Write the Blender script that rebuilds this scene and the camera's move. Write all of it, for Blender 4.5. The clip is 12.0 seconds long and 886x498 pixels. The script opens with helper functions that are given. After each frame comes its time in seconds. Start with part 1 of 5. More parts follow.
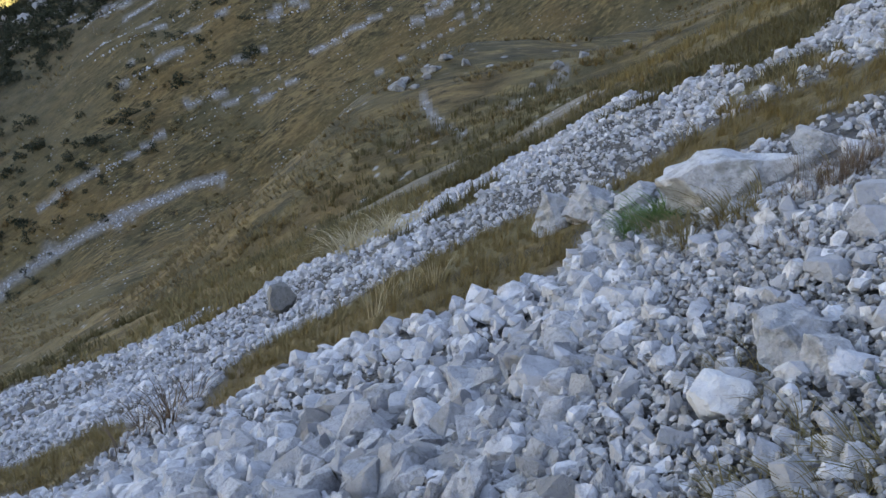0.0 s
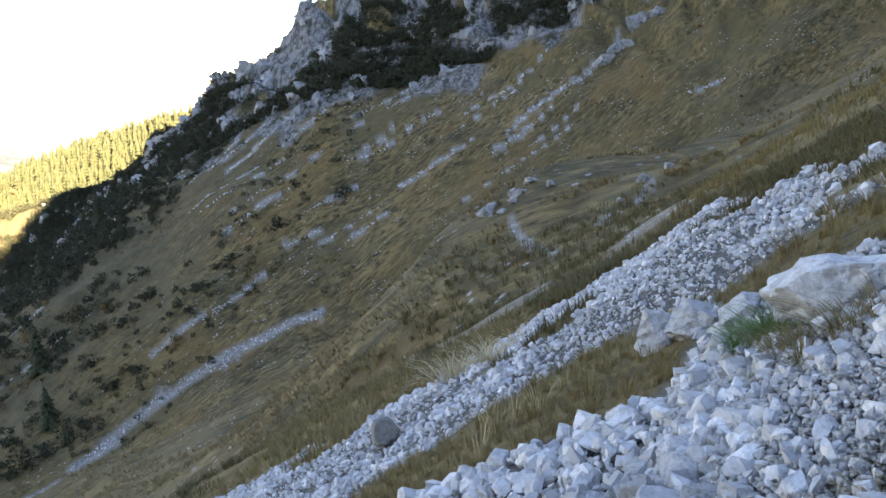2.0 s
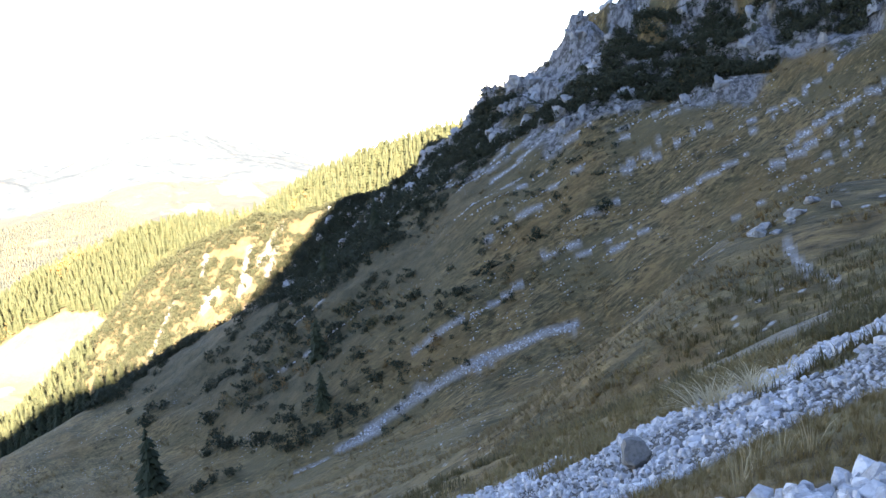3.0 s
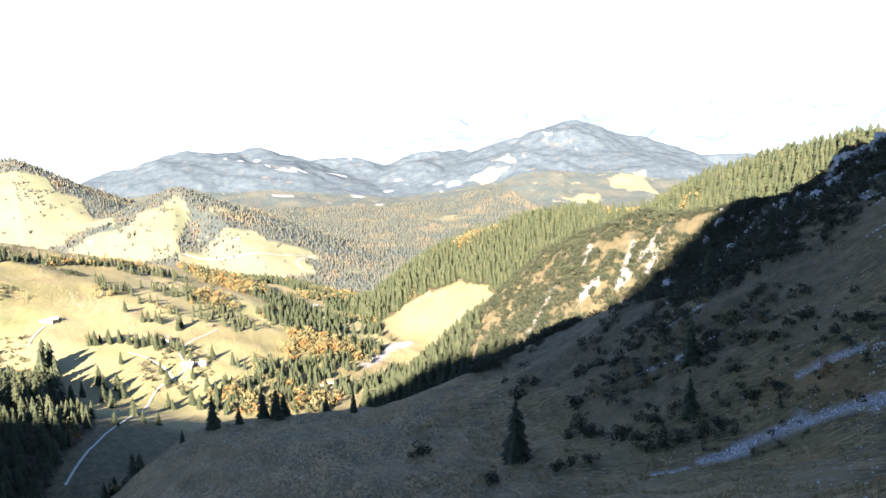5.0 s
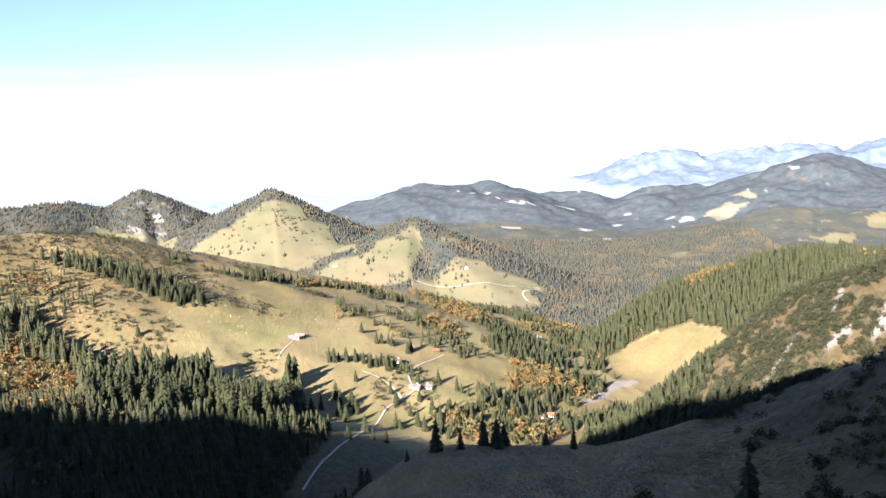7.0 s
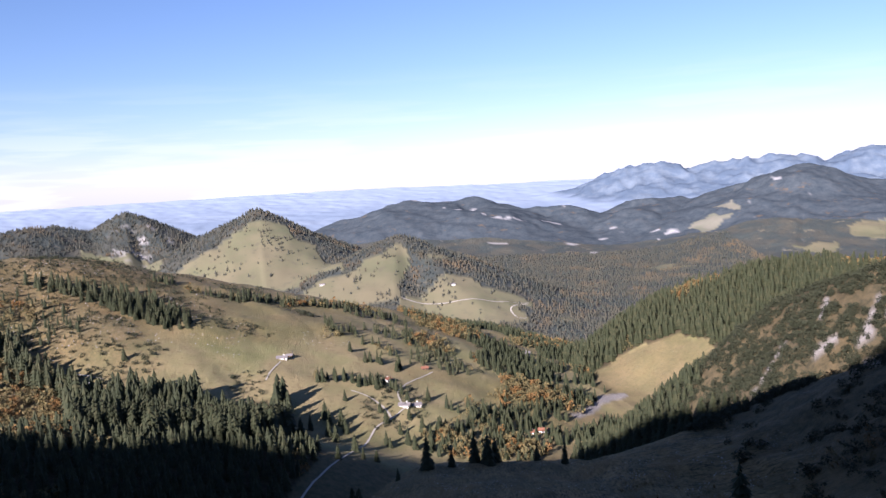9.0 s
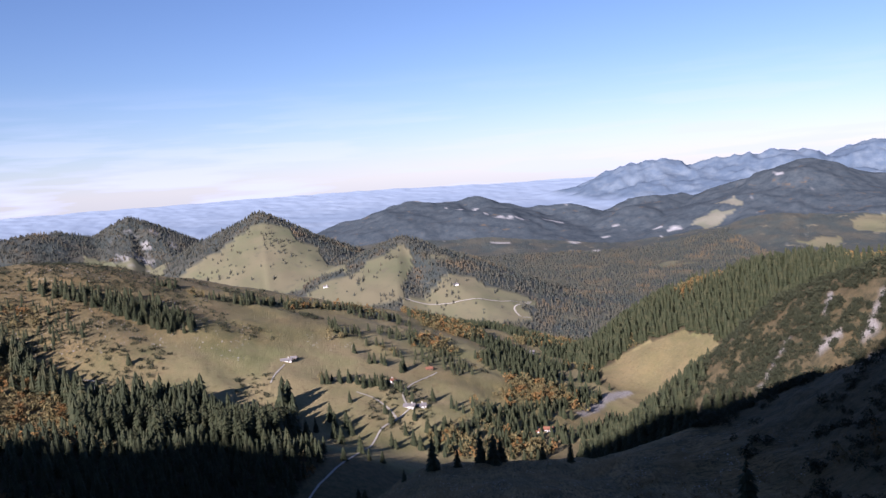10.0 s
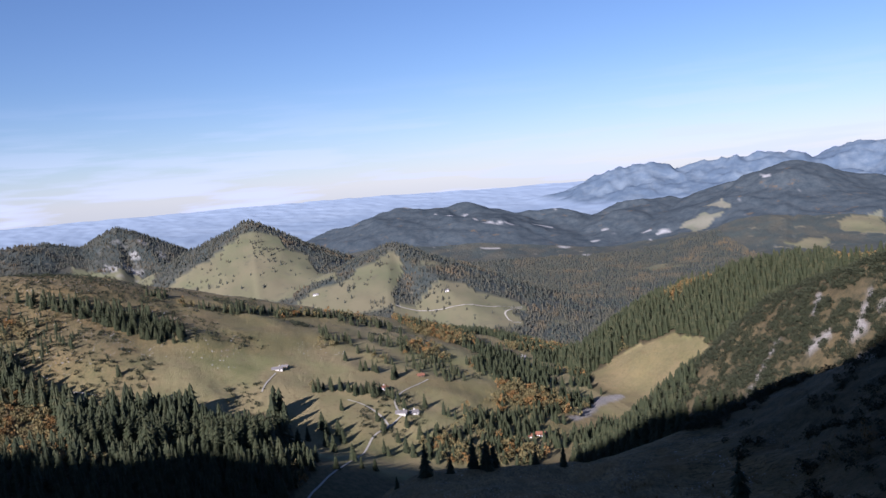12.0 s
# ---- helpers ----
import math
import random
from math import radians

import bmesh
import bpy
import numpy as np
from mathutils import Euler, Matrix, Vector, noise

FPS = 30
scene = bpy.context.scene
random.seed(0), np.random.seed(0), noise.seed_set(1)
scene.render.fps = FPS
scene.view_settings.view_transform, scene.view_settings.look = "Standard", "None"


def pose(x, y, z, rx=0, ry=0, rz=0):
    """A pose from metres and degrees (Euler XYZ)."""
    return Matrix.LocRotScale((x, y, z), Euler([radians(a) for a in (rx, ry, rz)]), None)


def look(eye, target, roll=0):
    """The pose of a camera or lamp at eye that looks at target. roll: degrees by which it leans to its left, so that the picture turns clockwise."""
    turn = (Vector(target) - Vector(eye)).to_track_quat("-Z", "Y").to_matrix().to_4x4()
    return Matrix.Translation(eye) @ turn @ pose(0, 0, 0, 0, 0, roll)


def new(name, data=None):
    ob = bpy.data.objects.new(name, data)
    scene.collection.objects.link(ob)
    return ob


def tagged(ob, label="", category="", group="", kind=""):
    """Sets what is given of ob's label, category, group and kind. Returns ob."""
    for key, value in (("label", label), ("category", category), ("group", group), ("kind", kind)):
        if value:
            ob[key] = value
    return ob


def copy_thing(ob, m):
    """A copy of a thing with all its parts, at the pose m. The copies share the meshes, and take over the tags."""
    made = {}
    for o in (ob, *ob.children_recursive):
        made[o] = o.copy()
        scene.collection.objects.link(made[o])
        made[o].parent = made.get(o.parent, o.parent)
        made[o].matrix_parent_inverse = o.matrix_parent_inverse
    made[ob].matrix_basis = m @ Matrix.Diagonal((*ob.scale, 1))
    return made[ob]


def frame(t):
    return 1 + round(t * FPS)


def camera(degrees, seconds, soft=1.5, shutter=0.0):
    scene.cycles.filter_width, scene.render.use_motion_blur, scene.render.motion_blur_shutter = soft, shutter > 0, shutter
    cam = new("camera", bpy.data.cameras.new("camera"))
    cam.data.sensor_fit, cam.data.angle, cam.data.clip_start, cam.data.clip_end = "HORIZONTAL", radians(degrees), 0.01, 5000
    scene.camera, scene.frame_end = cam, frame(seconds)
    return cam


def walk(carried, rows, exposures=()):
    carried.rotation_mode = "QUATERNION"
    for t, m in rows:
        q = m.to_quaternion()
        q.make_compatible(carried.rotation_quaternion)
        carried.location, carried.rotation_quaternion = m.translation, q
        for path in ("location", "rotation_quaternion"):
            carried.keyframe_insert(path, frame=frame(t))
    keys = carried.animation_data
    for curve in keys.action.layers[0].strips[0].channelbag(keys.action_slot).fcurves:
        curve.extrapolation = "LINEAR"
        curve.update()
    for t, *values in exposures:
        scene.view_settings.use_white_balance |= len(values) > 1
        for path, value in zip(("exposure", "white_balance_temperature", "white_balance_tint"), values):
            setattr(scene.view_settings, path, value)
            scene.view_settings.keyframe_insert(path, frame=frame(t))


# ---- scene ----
cam = camera(57.8, 12.0)

# The filmer stands on a path across the slope and turns left: seconds; yaw, pitch, lean in degrees; the eye in metres.
PATH = [
    (0.0, -68.09, -21.53, 2.64, 0.03, 0.01, 1.54),
    (0.5, -68.03, -18.70, 0.54, 0.01, 0.01, 1.57),
    (1.0, -67.94, -14.64, -1.31, 0.00, -0.00, 1.59),
    (1.5, -66.09, -13.20, -3.88, 0.00, -0.00, 1.60),
    (2.0, -61.14, -12.74, -3.48, -0.00, 0.02, 1.60),
    (2.5, -52.18, -11.88, -3.84, -0.04, 0.02, 1.61),
    (3.0, -42.62, -10.65, -4.01, -0.04, 0.03, 1.59),
    (3.5, -35.21, -10.77, -3.32, -0.04, 0.05, 1.57),
    (3.7, -32.67, -10.89, -3.17, -0.04, 0.05, 1.57),
    (5.3, -12.01, -9.09, -2.29, -0.02, 0.02, 1.59),
    (5.5, -10.01, -8.79, -2.49, -0.01, 0.02, 1.59),
    (6.0, -4.75, -7.92, -2.41, -0.01, 0.01, 1.59),
    (6.5, 0.22, -7.60, -2.29, -0.01, 0.01, 1.60),
    (7.0, 0.69, -6.58, -2.33, -0.01, 0.01, 1.60),
    (7.5, 0.22, -5.22, -1.83, -0.00, 0.01, 1.60),
    (9.5, -0.33, -5.46, -3.92, -0.00, 0.00, 1.60),
    (10.0, -0.12, -5.39, -4.24, -0.00, 0.00, 1.60),
    (10.5, 0.00, -5.40, -4.60, -0.00, -0.00, 1.60),
    (11.0, -0.09, -5.39, -4.71, 0.00, -0.00, 1.60),
    (11.5, -0.46, -5.21, -4.81, 0.00, -0.01, 1.60),
    (12.0, -0.87, -5.01, -4.93, 0.00, -0.01, 1.60),
]
walk(cam, [(t, pose(x, y, z, 90 + p, 0, yaw) @ pose(0, 0, 0, 0, 0, lean)) for t, yaw, p, lean, x, y, z in PATH],
     exposures=[(0.0, 4.08, 10500, 20), (2.0, 4.25, 9600, 18), (3.0, 4.22, 7900, 19), (3.7, 3.95, 7300, 18), (5.3, 3.2, 6650, 15), (6.0, 2.95, 6850, 16), (6.5, 2.75, 6800, 17), (7.5, 2.27, 6250, 22), (9.5, 1.42, 5900, 30), (12.0, 1.12, 5650, 24)])

# ---- world and sun ----
SUN_BACK, SUN_LEFT, SUN_UP = 0.866, 0.5, 24.0   # the sun stands behind the slope, to the south-west
world = bpy.data.worlds.new("sky")
scene.world = world
world.use_nodes = True
wn, wl = world.node_tree.nodes, world.node_tree.links
sky = wn.new("ShaderNodeTexSky")
sky.sky_type, sky.sun_disc = "NISHITA", False
sky.sun_elevation = radians(SUN_UP)
sky.sun_rotation = math.atan2(-SUN_LEFT, -SUN_BACK)
sky.altitude, sky.air_density, sky.dust_density, sky.ozone_density = 1400, 1.2, 0.15, 3.0
# thin streaks of cloud in a pale band over the far plain
way = wn.new("ShaderNodeTexCoord")
split = wn.new("ShaderNodeSeparateXYZ")
wl.new(way.outputs["Generated"], split.inputs["Vector"])
stretch = wn.new("ShaderNodeMapping")
stretch.inputs["Scale"].default_value = (2.2, 2.2, 26)
wl.new(way.outputs["Generated"], stretch.inputs["Vector"])
streaks = wn.new("ShaderNodeTexNoise")
streaks.inputs["Scale"].default_value, streaks.inputs["Detail"].default_value = 2.6, 6
wl.new(stretch.outputs["Vector"], streaks.inputs["Vector"])
band = wn.new("ShaderNodeValToRGB")
stops = band.color_ramp.elements
stops[0].position, stops[0].color = 0.0, (0.9, 0.9, 0.9, 1)
stops[1].position, stops[1].color = 1.0, (0, 0, 0, 1)
for at, v in ((0.24, 0.80), (0.45, 0.45), (0.68, 0.17)):
    stops.new(at).color = (v, v, v, 1)
low = wn.new("ShaderNodeMapRange")
low.inputs["From Min"].default_value, low.inputs["From Max"].default_value = -0.03, 0.13
wl.new(split.outputs["Z"], low.inputs["Value"])
wl.new(low.outputs["Result"], band.inputs["Fac"])
thick = wn.new("ShaderNodeMapRange")
thick.inputs["From Min"].default_value, thick.inputs["From Max"].default_value = 0.47, 0.58
thick.inputs["To Min"].default_value = 0.38
wl.new(streaks.outputs["Fac"], thick.inputs["Value"])
amount = wn.new("ShaderNodeMath")
amount.operation = "MULTIPLY"
wl.new(band.outputs["Color"], amount.inputs[0]), wl.new(thick.outputs["Result"], amount.inputs[1])
blue = wn.new("ShaderNodeMix")
blue.data_type, blue.blend_type = "RGBA", "MULTIPLY"
blue.inputs[0].default_value, blue.inputs[7].default_value = 1.0, (0.90, 0.97, 1.10, 1)
wl.new(sky.outputs["Color"], blue.inputs[6])
haze = wn.new("ShaderNodeMix")
haze.data_type = "RGBA"
haze.inputs[7].default_value = (8.5, 9.3, 11.2, 1)
wl.new(amount.outputs[0], haze.inputs[0]), wl.new(blue.outputs[2], haze.inputs[6])
wl.new(haze.outputs[2], wn["Background"].inputs["Color"])
wn["Background"].inputs["Strength"].default_value = 0.042
sun = new("sun", bpy.data.lights.new("sun", "SUN"))
sun.data.energy, sun.data.angle, sun.data.color = 5.0, radians(0.53), (1.0, 0.92, 0.80)
sun_way = Vector((-SUN_LEFT, -SUN_BACK, 0)).normalized() * math.cos(radians(SUN_UP)) + Vector((0, 0, math.sin(radians(SUN_UP))))
sun.matrix_world = look(sun_way * 900, (0, 0, 0))
# ---- the lie of the land ----
def lattice(ix, iy, seed):
    n = (ix * 374761393 + iy * 668265263 + seed * 974711) & 0x7FFFFFFF
    n = ((n ^ (n >> 13)) * 1274126177) & 0x7FFFFFFF
    return ((n ^ (n >> 16)) & 0xFFFF) / 65535.0


def rough(X, Y, size, seed=0):
    """Smooth value noise, -1 to 1, with waves of that size in metres."""
    u, v = np.asarray(X, float) / size, np.asarray(Y, float) / size
    iu, iv = np.floor(u).astype(np.int64), np.floor(v).astype(np.int64)
    fu, fv = u - iu, v - iv
    fu, fv = fu * fu * fu * (fu * (fu * 6 - 15) + 10), fv * fv * fv * (fv * (fv * 6 - 15) + 10)
    a, b = lattice(iu, iv, seed), lattice(iu + 1, iv, seed)
    c, d = lattice(iu, iv + 1, seed), lattice(iu + 1, iv + 1, seed)
    return 2 * ((a + (b - a) * fu) * (1 - fv) + (c + (d - c) * fu) * fv) - 1


def fbm(X, Y, size, octaves=3, seed=0):
    return sum(rough(X * 1.0, Y * 1.0, size / 2.03 ** k, seed + 7 * k) * 0.5 ** k for k in range(octaves))


def step(a, b, v):
    f = np.clip((v - a) / (b - a), 0, 1)
    return f * f * (3 - 2 * f)


def merge(a, b, k):
    h = np.clip(0.5 + 0.5 * (a - b) / k, 0, 1)
    return b + (a - b) * h + k * h * (1 - h)


def ridge(X, Y, crest, left, right, soft):
    """A mountain ridge: falls from its crest line by the slopes left and right, rounded over soft metres."""
    best = np.full(np.shape(X), -1e4)
    for (ax, ay, az), (bx, by, bz) in zip(crest, crest[1:]):
        ux, uy = bx - ax, by - ay
        span = ux * ux + uy * uy
        f = np.clip(((X - ax) * ux + (Y - ay) * uy) / span, 0, 1)
        px, py = X - ax - f * ux, Y - ay - f * uy
        d = np.sqrt(px * px + py * py)
        s = right + (left - right) * (0.5 + 0.5 * np.clip((ux * py - uy * px) / math.sqrt(span) / (d + 1e-6), -1, 1))
        best = np.maximum(best, az + f * (bz - az) - s * (np.sqrt(d * d + soft * soft) - soft))
    return best


LEFT_HILLS = [(-1352, 1861, -78.7), (-1080, 2031, -94.8), (-1008, 2123, -92.8), (-937, 2155, -117.4), (-860, 2241, -74), (-793, 2265, -124.2), (-698, 2296, -166.2)]
CONE = [(-591, 1911, -169.9), (-514, 1933, -99.7), (-436, 1952, -68.2), (-367, 2017, -102.2), (-243, 2136, -160.1), (-134, 2196, -225.7)]
HILL2 = [(-258, 1630, -212.7), (-198, 1688, -174.1), (-89, 1748, -136.1), (43, 1749, -188.5), (157, 1693, -243.4), (244, 1632, -295.3)]
RANGE = [(-390, 3176, -267.1), (-218, 3193, -138.1), (-89, 3199, -82.2), (145, 3197, -93.4), (362, 3179, -154.9), (649, 3134, -177.3), (808, 3148, -134.6), (1047, 3129, -177.1), (1226, 3064, -148.3), (1374, 3000, -44.5), (1544, 2916, -113.6), (1700, 2829, -194.5), (2121, 2528, -200.2)]
CHAIN = [(337, 4287, -216.2), (464, 4275, -193.7), (732, 4237, -111.0), (1026, 4176, -20.9), (1300, 4099, -20.9), (1604, 3990, -20.9), (1804, 3958, -6.0), (1927, 3900, -59.1), (2066, 3885, 9.3), (2266, 3772, 17.0), (2944, 3270, 24.6)]
MEADOW = [(-554, 709, -48.7), (-425, 793, -59.8), (-390, 833, -77.3), (-326, 892, -103.3), (-254, 967, -135.4), (-157, 1038, -170.3), (-56, 1028, -200.5), (14, 980, -228.3), (78, 927, -240.6)]
WOODSPUR = [(153, 968, -268), (175, 964, -250), (237, 930, -198), (298, 902, -141), (354, 849, -126), (396, 808, -116), (444, 736, -108), (461, 654, -68), (488, 596, -52), (508, 539, -40), (552, 431, 0)]
# Outline of the shaded valley side, filled with dark wood to deepen the shade.
SHADE_WOOD = [(-420, 505), (-262, 500), (-215, 470), (-150, 500), (-112, 498), (-78, 492), (-86, 450), (-94, 415), (-94, 370), (-40, 350), (-40, 325), (-420, 300)]
SPUR_WOOD = [(150, 860), (170, 852), (198, 862), (236, 846), (258, 828), (268, 795), (285, 755), (325, 700), (375, 640), (470, 410), (660, 470), (560, 700), (440, 860), (330, 960), (180, 1010), (140, 960)]
RAVINE_PASTURE = [(162, 862), (190, 862), (219, 850), (251, 842), (256, 820), (272, 806), (268, 770), (240, 710), (200, 690), (172, 770), (150, 800)]
GROVE = [(-262, 540), (-250, 530), (-230, 552), (-192, 556), (-157, 570), (-122, 585), (-108, 560), (-110, 500), (-127, 471), (-150, 460), (-175, 448), (-224, 473), (-245, 505)]
SPUR = [(100, 632, -222), (173, 574, -180), (184, 518, -135), (208, 477, -88), (230, 410, -62), (247, 352, -54), (253, 310, -41), (254, 269, -17), (254, 234, 1), (252, 213, 8), (249, 184, 28), (264, 152, 36), (284, 98, 46), (294, 26, 53)]
PEAK = [(251, 188, 29), (262, 156, 47), (278, 112, 55), (290, 60, 60)]
# Heights of the unseen crest behind the filmer, set to cast the shade's edge.
TOP = [(-1400, 190), (-660, 212), (-620, 234), (-602, 206), (-585, 212), (-550, 226), (-510, 210), (-477, 201), (-320, 200), (-280, 212), (-240, 210), (-199, 208), (-166, 205), (-156, 216), (-150, 266), (-140, 300), (-60, 310), (0, 315), (900, 315)]


# side ridges that come down from the hills and the range towards the valley
CONE_SPUR = [(-411, 1932, -84.0), (-348, 1893, -129.9), (-286, 1858, -157.5), (-211, 1808, -188.7)]
HILL2_SPUR = [(-79, 1743, -142.0), (-64, 1649, -192.8), (-40, 1569, -236.0)]
FLANKS = [[(145, 3192, -98.9), (185, 2944, -224.9), (268, 2335, -330.6)],
          [(807, 3143, -139.2), (607, 2785, -270.3), (354, 2171, -355.9)],
          [(1374, 3000, -51.1), (1175, 2706, -207.4), (756, 2383, -268.9), (522, 2034, -335.6)],
          [(1544, 2917, -117.0), (1395, 2543, -238.3), (1210, 2301, -285.2)],
          [(-126, 3193, -106.9), (-143, 2846, -209.3)]]


def home(X, Y):
    """The scree slope on which the filmer stands: 32 degrees down to a bench, then into the valley."""
    top = np.interp(X, [p[0] for p in TOP], [p[1] for p in TOP])
    d = -np.minimum(Y, 0)
    up = np.minimum(0.625 * d + 0.4 * np.maximum(d - 80, 0), top) - 0.5 * np.maximum(-Y - 460, 0)
    bench = np.interp(Y, [0, 60, 150, 215, 300, 330, 480, 900], [0, -37.5, -82, -97, -111, -122, -215, -380])
    steep = np.interp(Y, [0, 340, 480, 900], [0, -205, -270, -420])
    w = step(-115, -5, X)
    return np.where(Y < 0, up, bench * w + steep * (1 - w))


def floor_of(X, Y):
    return np.interp(np.hypot(X, Y), [0, 400, 700, 1000, 1500, 2600, 3300, 4950], [-205, -208, -232, -262, -285, -270, -252, -78]) - 0.02 * np.clip(X, -400, 400)


def height(X, Y):
    X, Y = np.asarray(X, float), np.asarray(Y, float)
    r = np.hypot(X, Y)
    z = floor_of(X, Y)
    z = merge(z, ridge(X, Y, MEADOW, 0.3, 0.33, 70), 20)
    z = merge(z, ridge(X, Y, [(-330, 420, -128), (-240, 425, -136), (-130, 470, -158)], 0.4, 0.5, 50), 18)
    z = merge(z, ridge(X, Y, WOODSPUR, 0.72, 0.72, 20), 20)
    z = merge(z, ridge(X, Y, CONE, 0.6, 0.45, 12), 40)
    z = merge(z, ridge(X, Y, CONE_SPUR, 0.5, 0.42, 25), 20)
    z = merge(z, ridge(X, Y, HILL2, 0.5, 0.36, 20), 30)
    z = merge(z, ridge(X, Y, HILL2_SPUR, 0.45, 0.4, 12), 20)
    for flank in FLANKS:
        z = merge(z, ridge(X, Y, flank, 0.36, 0.36, 15), 40)
    z = merge(z, ridge(X, Y, LEFT_HILLS, 0.47, 0.47, 8), 30)
    z = merge(z, ridge(X, Y, RANGE, 0.4, 0.27, 15), 40)
    z = merge(z, ridge(X, Y, CHAIN, 0.4, 0.42, 10), 40)
    rise = step(4, 60, z - floor_of(X, Y))
    z += step(1300, 2200, r) * rise * fbm(X, Y, 260, 5, 3) * (13 + 9 * step(2400, 3400, r))
    z += step(2400, 3000, r) * rise * (5 - 18 * np.abs(fbm(X, Y, 330, 4, 9)))
    z += step(3500, 3800, r) * rise * (6 - 26 * np.abs(fbm(X, Y, 120, 4, 13)))
    flank = np.maximum(ridge(X, Y, SPUR[:12], 0.82, 0.95, 5), ridge(X, Y, SPUR[11:], 0.82, 0.72, 5))
    flank = np.maximum(flank, ridge(X, Y, PEAK, 0.9, 1.35, 3))
    near = merge(home(X, Y), flank, 14)
    z = merge(z, near, 10)
    # the bench swells into a low rise under the spur's foot
    z += 13 * np.exp(-((X - 108) / 40) ** 2 - ((Y - 280) / 45) ** 2) + 10 * np.exp(-((X - 140) / 30) ** 2 - ((Y - 290) / 50) ** 2)
    # a grassy knoll with the footpath, and crags along the spur
    z += 3.6 * np.exp(-((X - 49) ** 2 + (Y - 19) ** 2) / 120) + 3.8 * np.exp(-((X - 45) ** 2 + (Y - 24) ** 2) / 120)
    crag = step(70, 15, np.abs(X - 258 - 0.1 * (200 - Y))) * step(345, 300, Y) * step(-40, 60, Y)
    ledge = z / 15 + 0.7 * fbm(X, Y, 22, 3, 23)
    part_ = ledge - np.floor(ledge)
    z += crag * (15 * (step(0.55, 0.95, part_) - part_) * 0.8 + np.abs(fbm(X, Y, 26, 4, 21)) * 7 - 3.5)
    z += step(90, 260, r) * fbm(X, Y, 70, 3, 11) * 3.0 * (1 - 0.6 * crag)
    z += step(14, 70, r) * fbm(X, Y * 0.55, 15, 4, 5) * 1.15 * step(600, 280, r)
    z += step(2.5, 7, r) * fbm(X, Y, 3.2, 3, 8) * 0.10
    # furrows down the fall line, which swings west on the spur's flank
    swing, fade = step(45, 95, X), step(16, 32, r) * step(330, 240, r)
    z += fade * (1 - swing) * fbm(X, Y * 0.22, 5.0, 3, 33) * 0.55 + fade * swing * fbm(0.57 * X + 0.82 * Y, 0.2 * (0.57 * Y - 0.82 * X), 9.0, 3, 35) * 1.1
    return z


def line_mask(X, Y, points, width):
    """1 on a winding strip through the points, 0 beyond its width, with a frayed edge."""
    X, Y = np.asarray(X, float), np.asarray(Y, float)
    out = np.zeros(X.shape)
    xs, ys, pad = [p[0] for p in points], [p[1] for p in points], 2.5 * width
    box = (X > min(xs) - pad) & (X < max(xs) + pad) & (Y > min(ys) - pad) & (Y < max(ys) + pad)
    x, y = X[box], Y[box]
    if not len(x):
        return out
    best = np.full(len(x), 1e4)
    for (ax, ay), (bx, by) in zip(points, points[1:]):
        ux, uy = bx - ax, by - ay
        f = np.clip(((x - ax) * ux + (y - ay) * uy) / (ux * ux + uy * uy), 0, 1)
        best = np.minimum(best, np.hypot(x - ax - f * ux, y - ay - f * uy))
    out[box] = step(width * 1.1, width * 0.7, best + width * 0.4 * fbm(x, y, width * 4.0, 3, 31))
    return out


def inside(x, y, poly):
    hit = np.zeros(np.shape(x), bool)
    for (ax, ay), (bx, by) in zip(poly, poly[1:] + poly[:1]):
        hit ^= ((ay > y) != (by > y)) & (x < (bx - ax) * (y - ay) / (by - ay + 1e-9) + ax)
    return hit


def upper_edge(Y):
    return np.interp(Y, [-8, -1.6, 0, 1.3, 3, 5.5, 6.9, 7.6, 8.6, 10.3, 13, 16, 27, 40], [16, 17.2, 18, 16.4, 18.8, 17.8, 17.2, 15, 13.7, 15.1, 15.4, 15, 19.5, 20])


def near_scree(X, Y):
    """How far the ground near the filmer is bare scree: two chutes with grass strips between and beyond."""
    if np.size(X) > 50000:
        out = np.zeros(np.shape(X))
        box = (X > -8) & (X < 25) & (Y > -14) & (Y < 75)
        out[box] = near_scree(X[box][:50000], Y[box][:50000]) if box.sum() <= 50000 else np.concatenate([near_scree(p, q) for p, q in zip(np.array_split(X[box], 40), np.array_split(Y[box], 40))])
        return out
    wob = 0.45 * fbm(X, Y, 2.4, 3, 41)
    up = upper_edge(Y) + 0.9 * fbm(X, Y, 1.9, 3, 43)
    s = step(0.5, -0.5, X + wob - up) * step(-12, -9, Y) * step(70, 50, Y) * step(-6, -3, X)
    # a long strip that tapers downhill, one above the long boulder, and one low down
    strip = step(5.2, 5.6, X + wob) * step(8.7, 8.2, X + wob + 0.75 * np.maximum(Y - 3.0, 0)) * step(1.0, 1.6, Y + wob) * step(5.2, 4.5, Y + wob)
    strip = np.maximum(strip, step(6.9, 7.3, X + wob) * step(9.4, 8.8, X + wob) * step(1.5, 0.9, Y + wob) * step(-9, -6, Y))
    strip = np.maximum(strip, step(4.5, 4.9, X + wob) * step(6.3, 5.8, X + wob) * step(5.5, 6.1, Y + wob) * step(9.5, 8.5, Y))
    # grass creeps into the upper chute in tufts
    strip = np.maximum(strip, step(0.55, 0.75, fbm(X, Y, 2.6, 3, 45)) * step(9.5, 11, X))
    return s * (1 - strip)


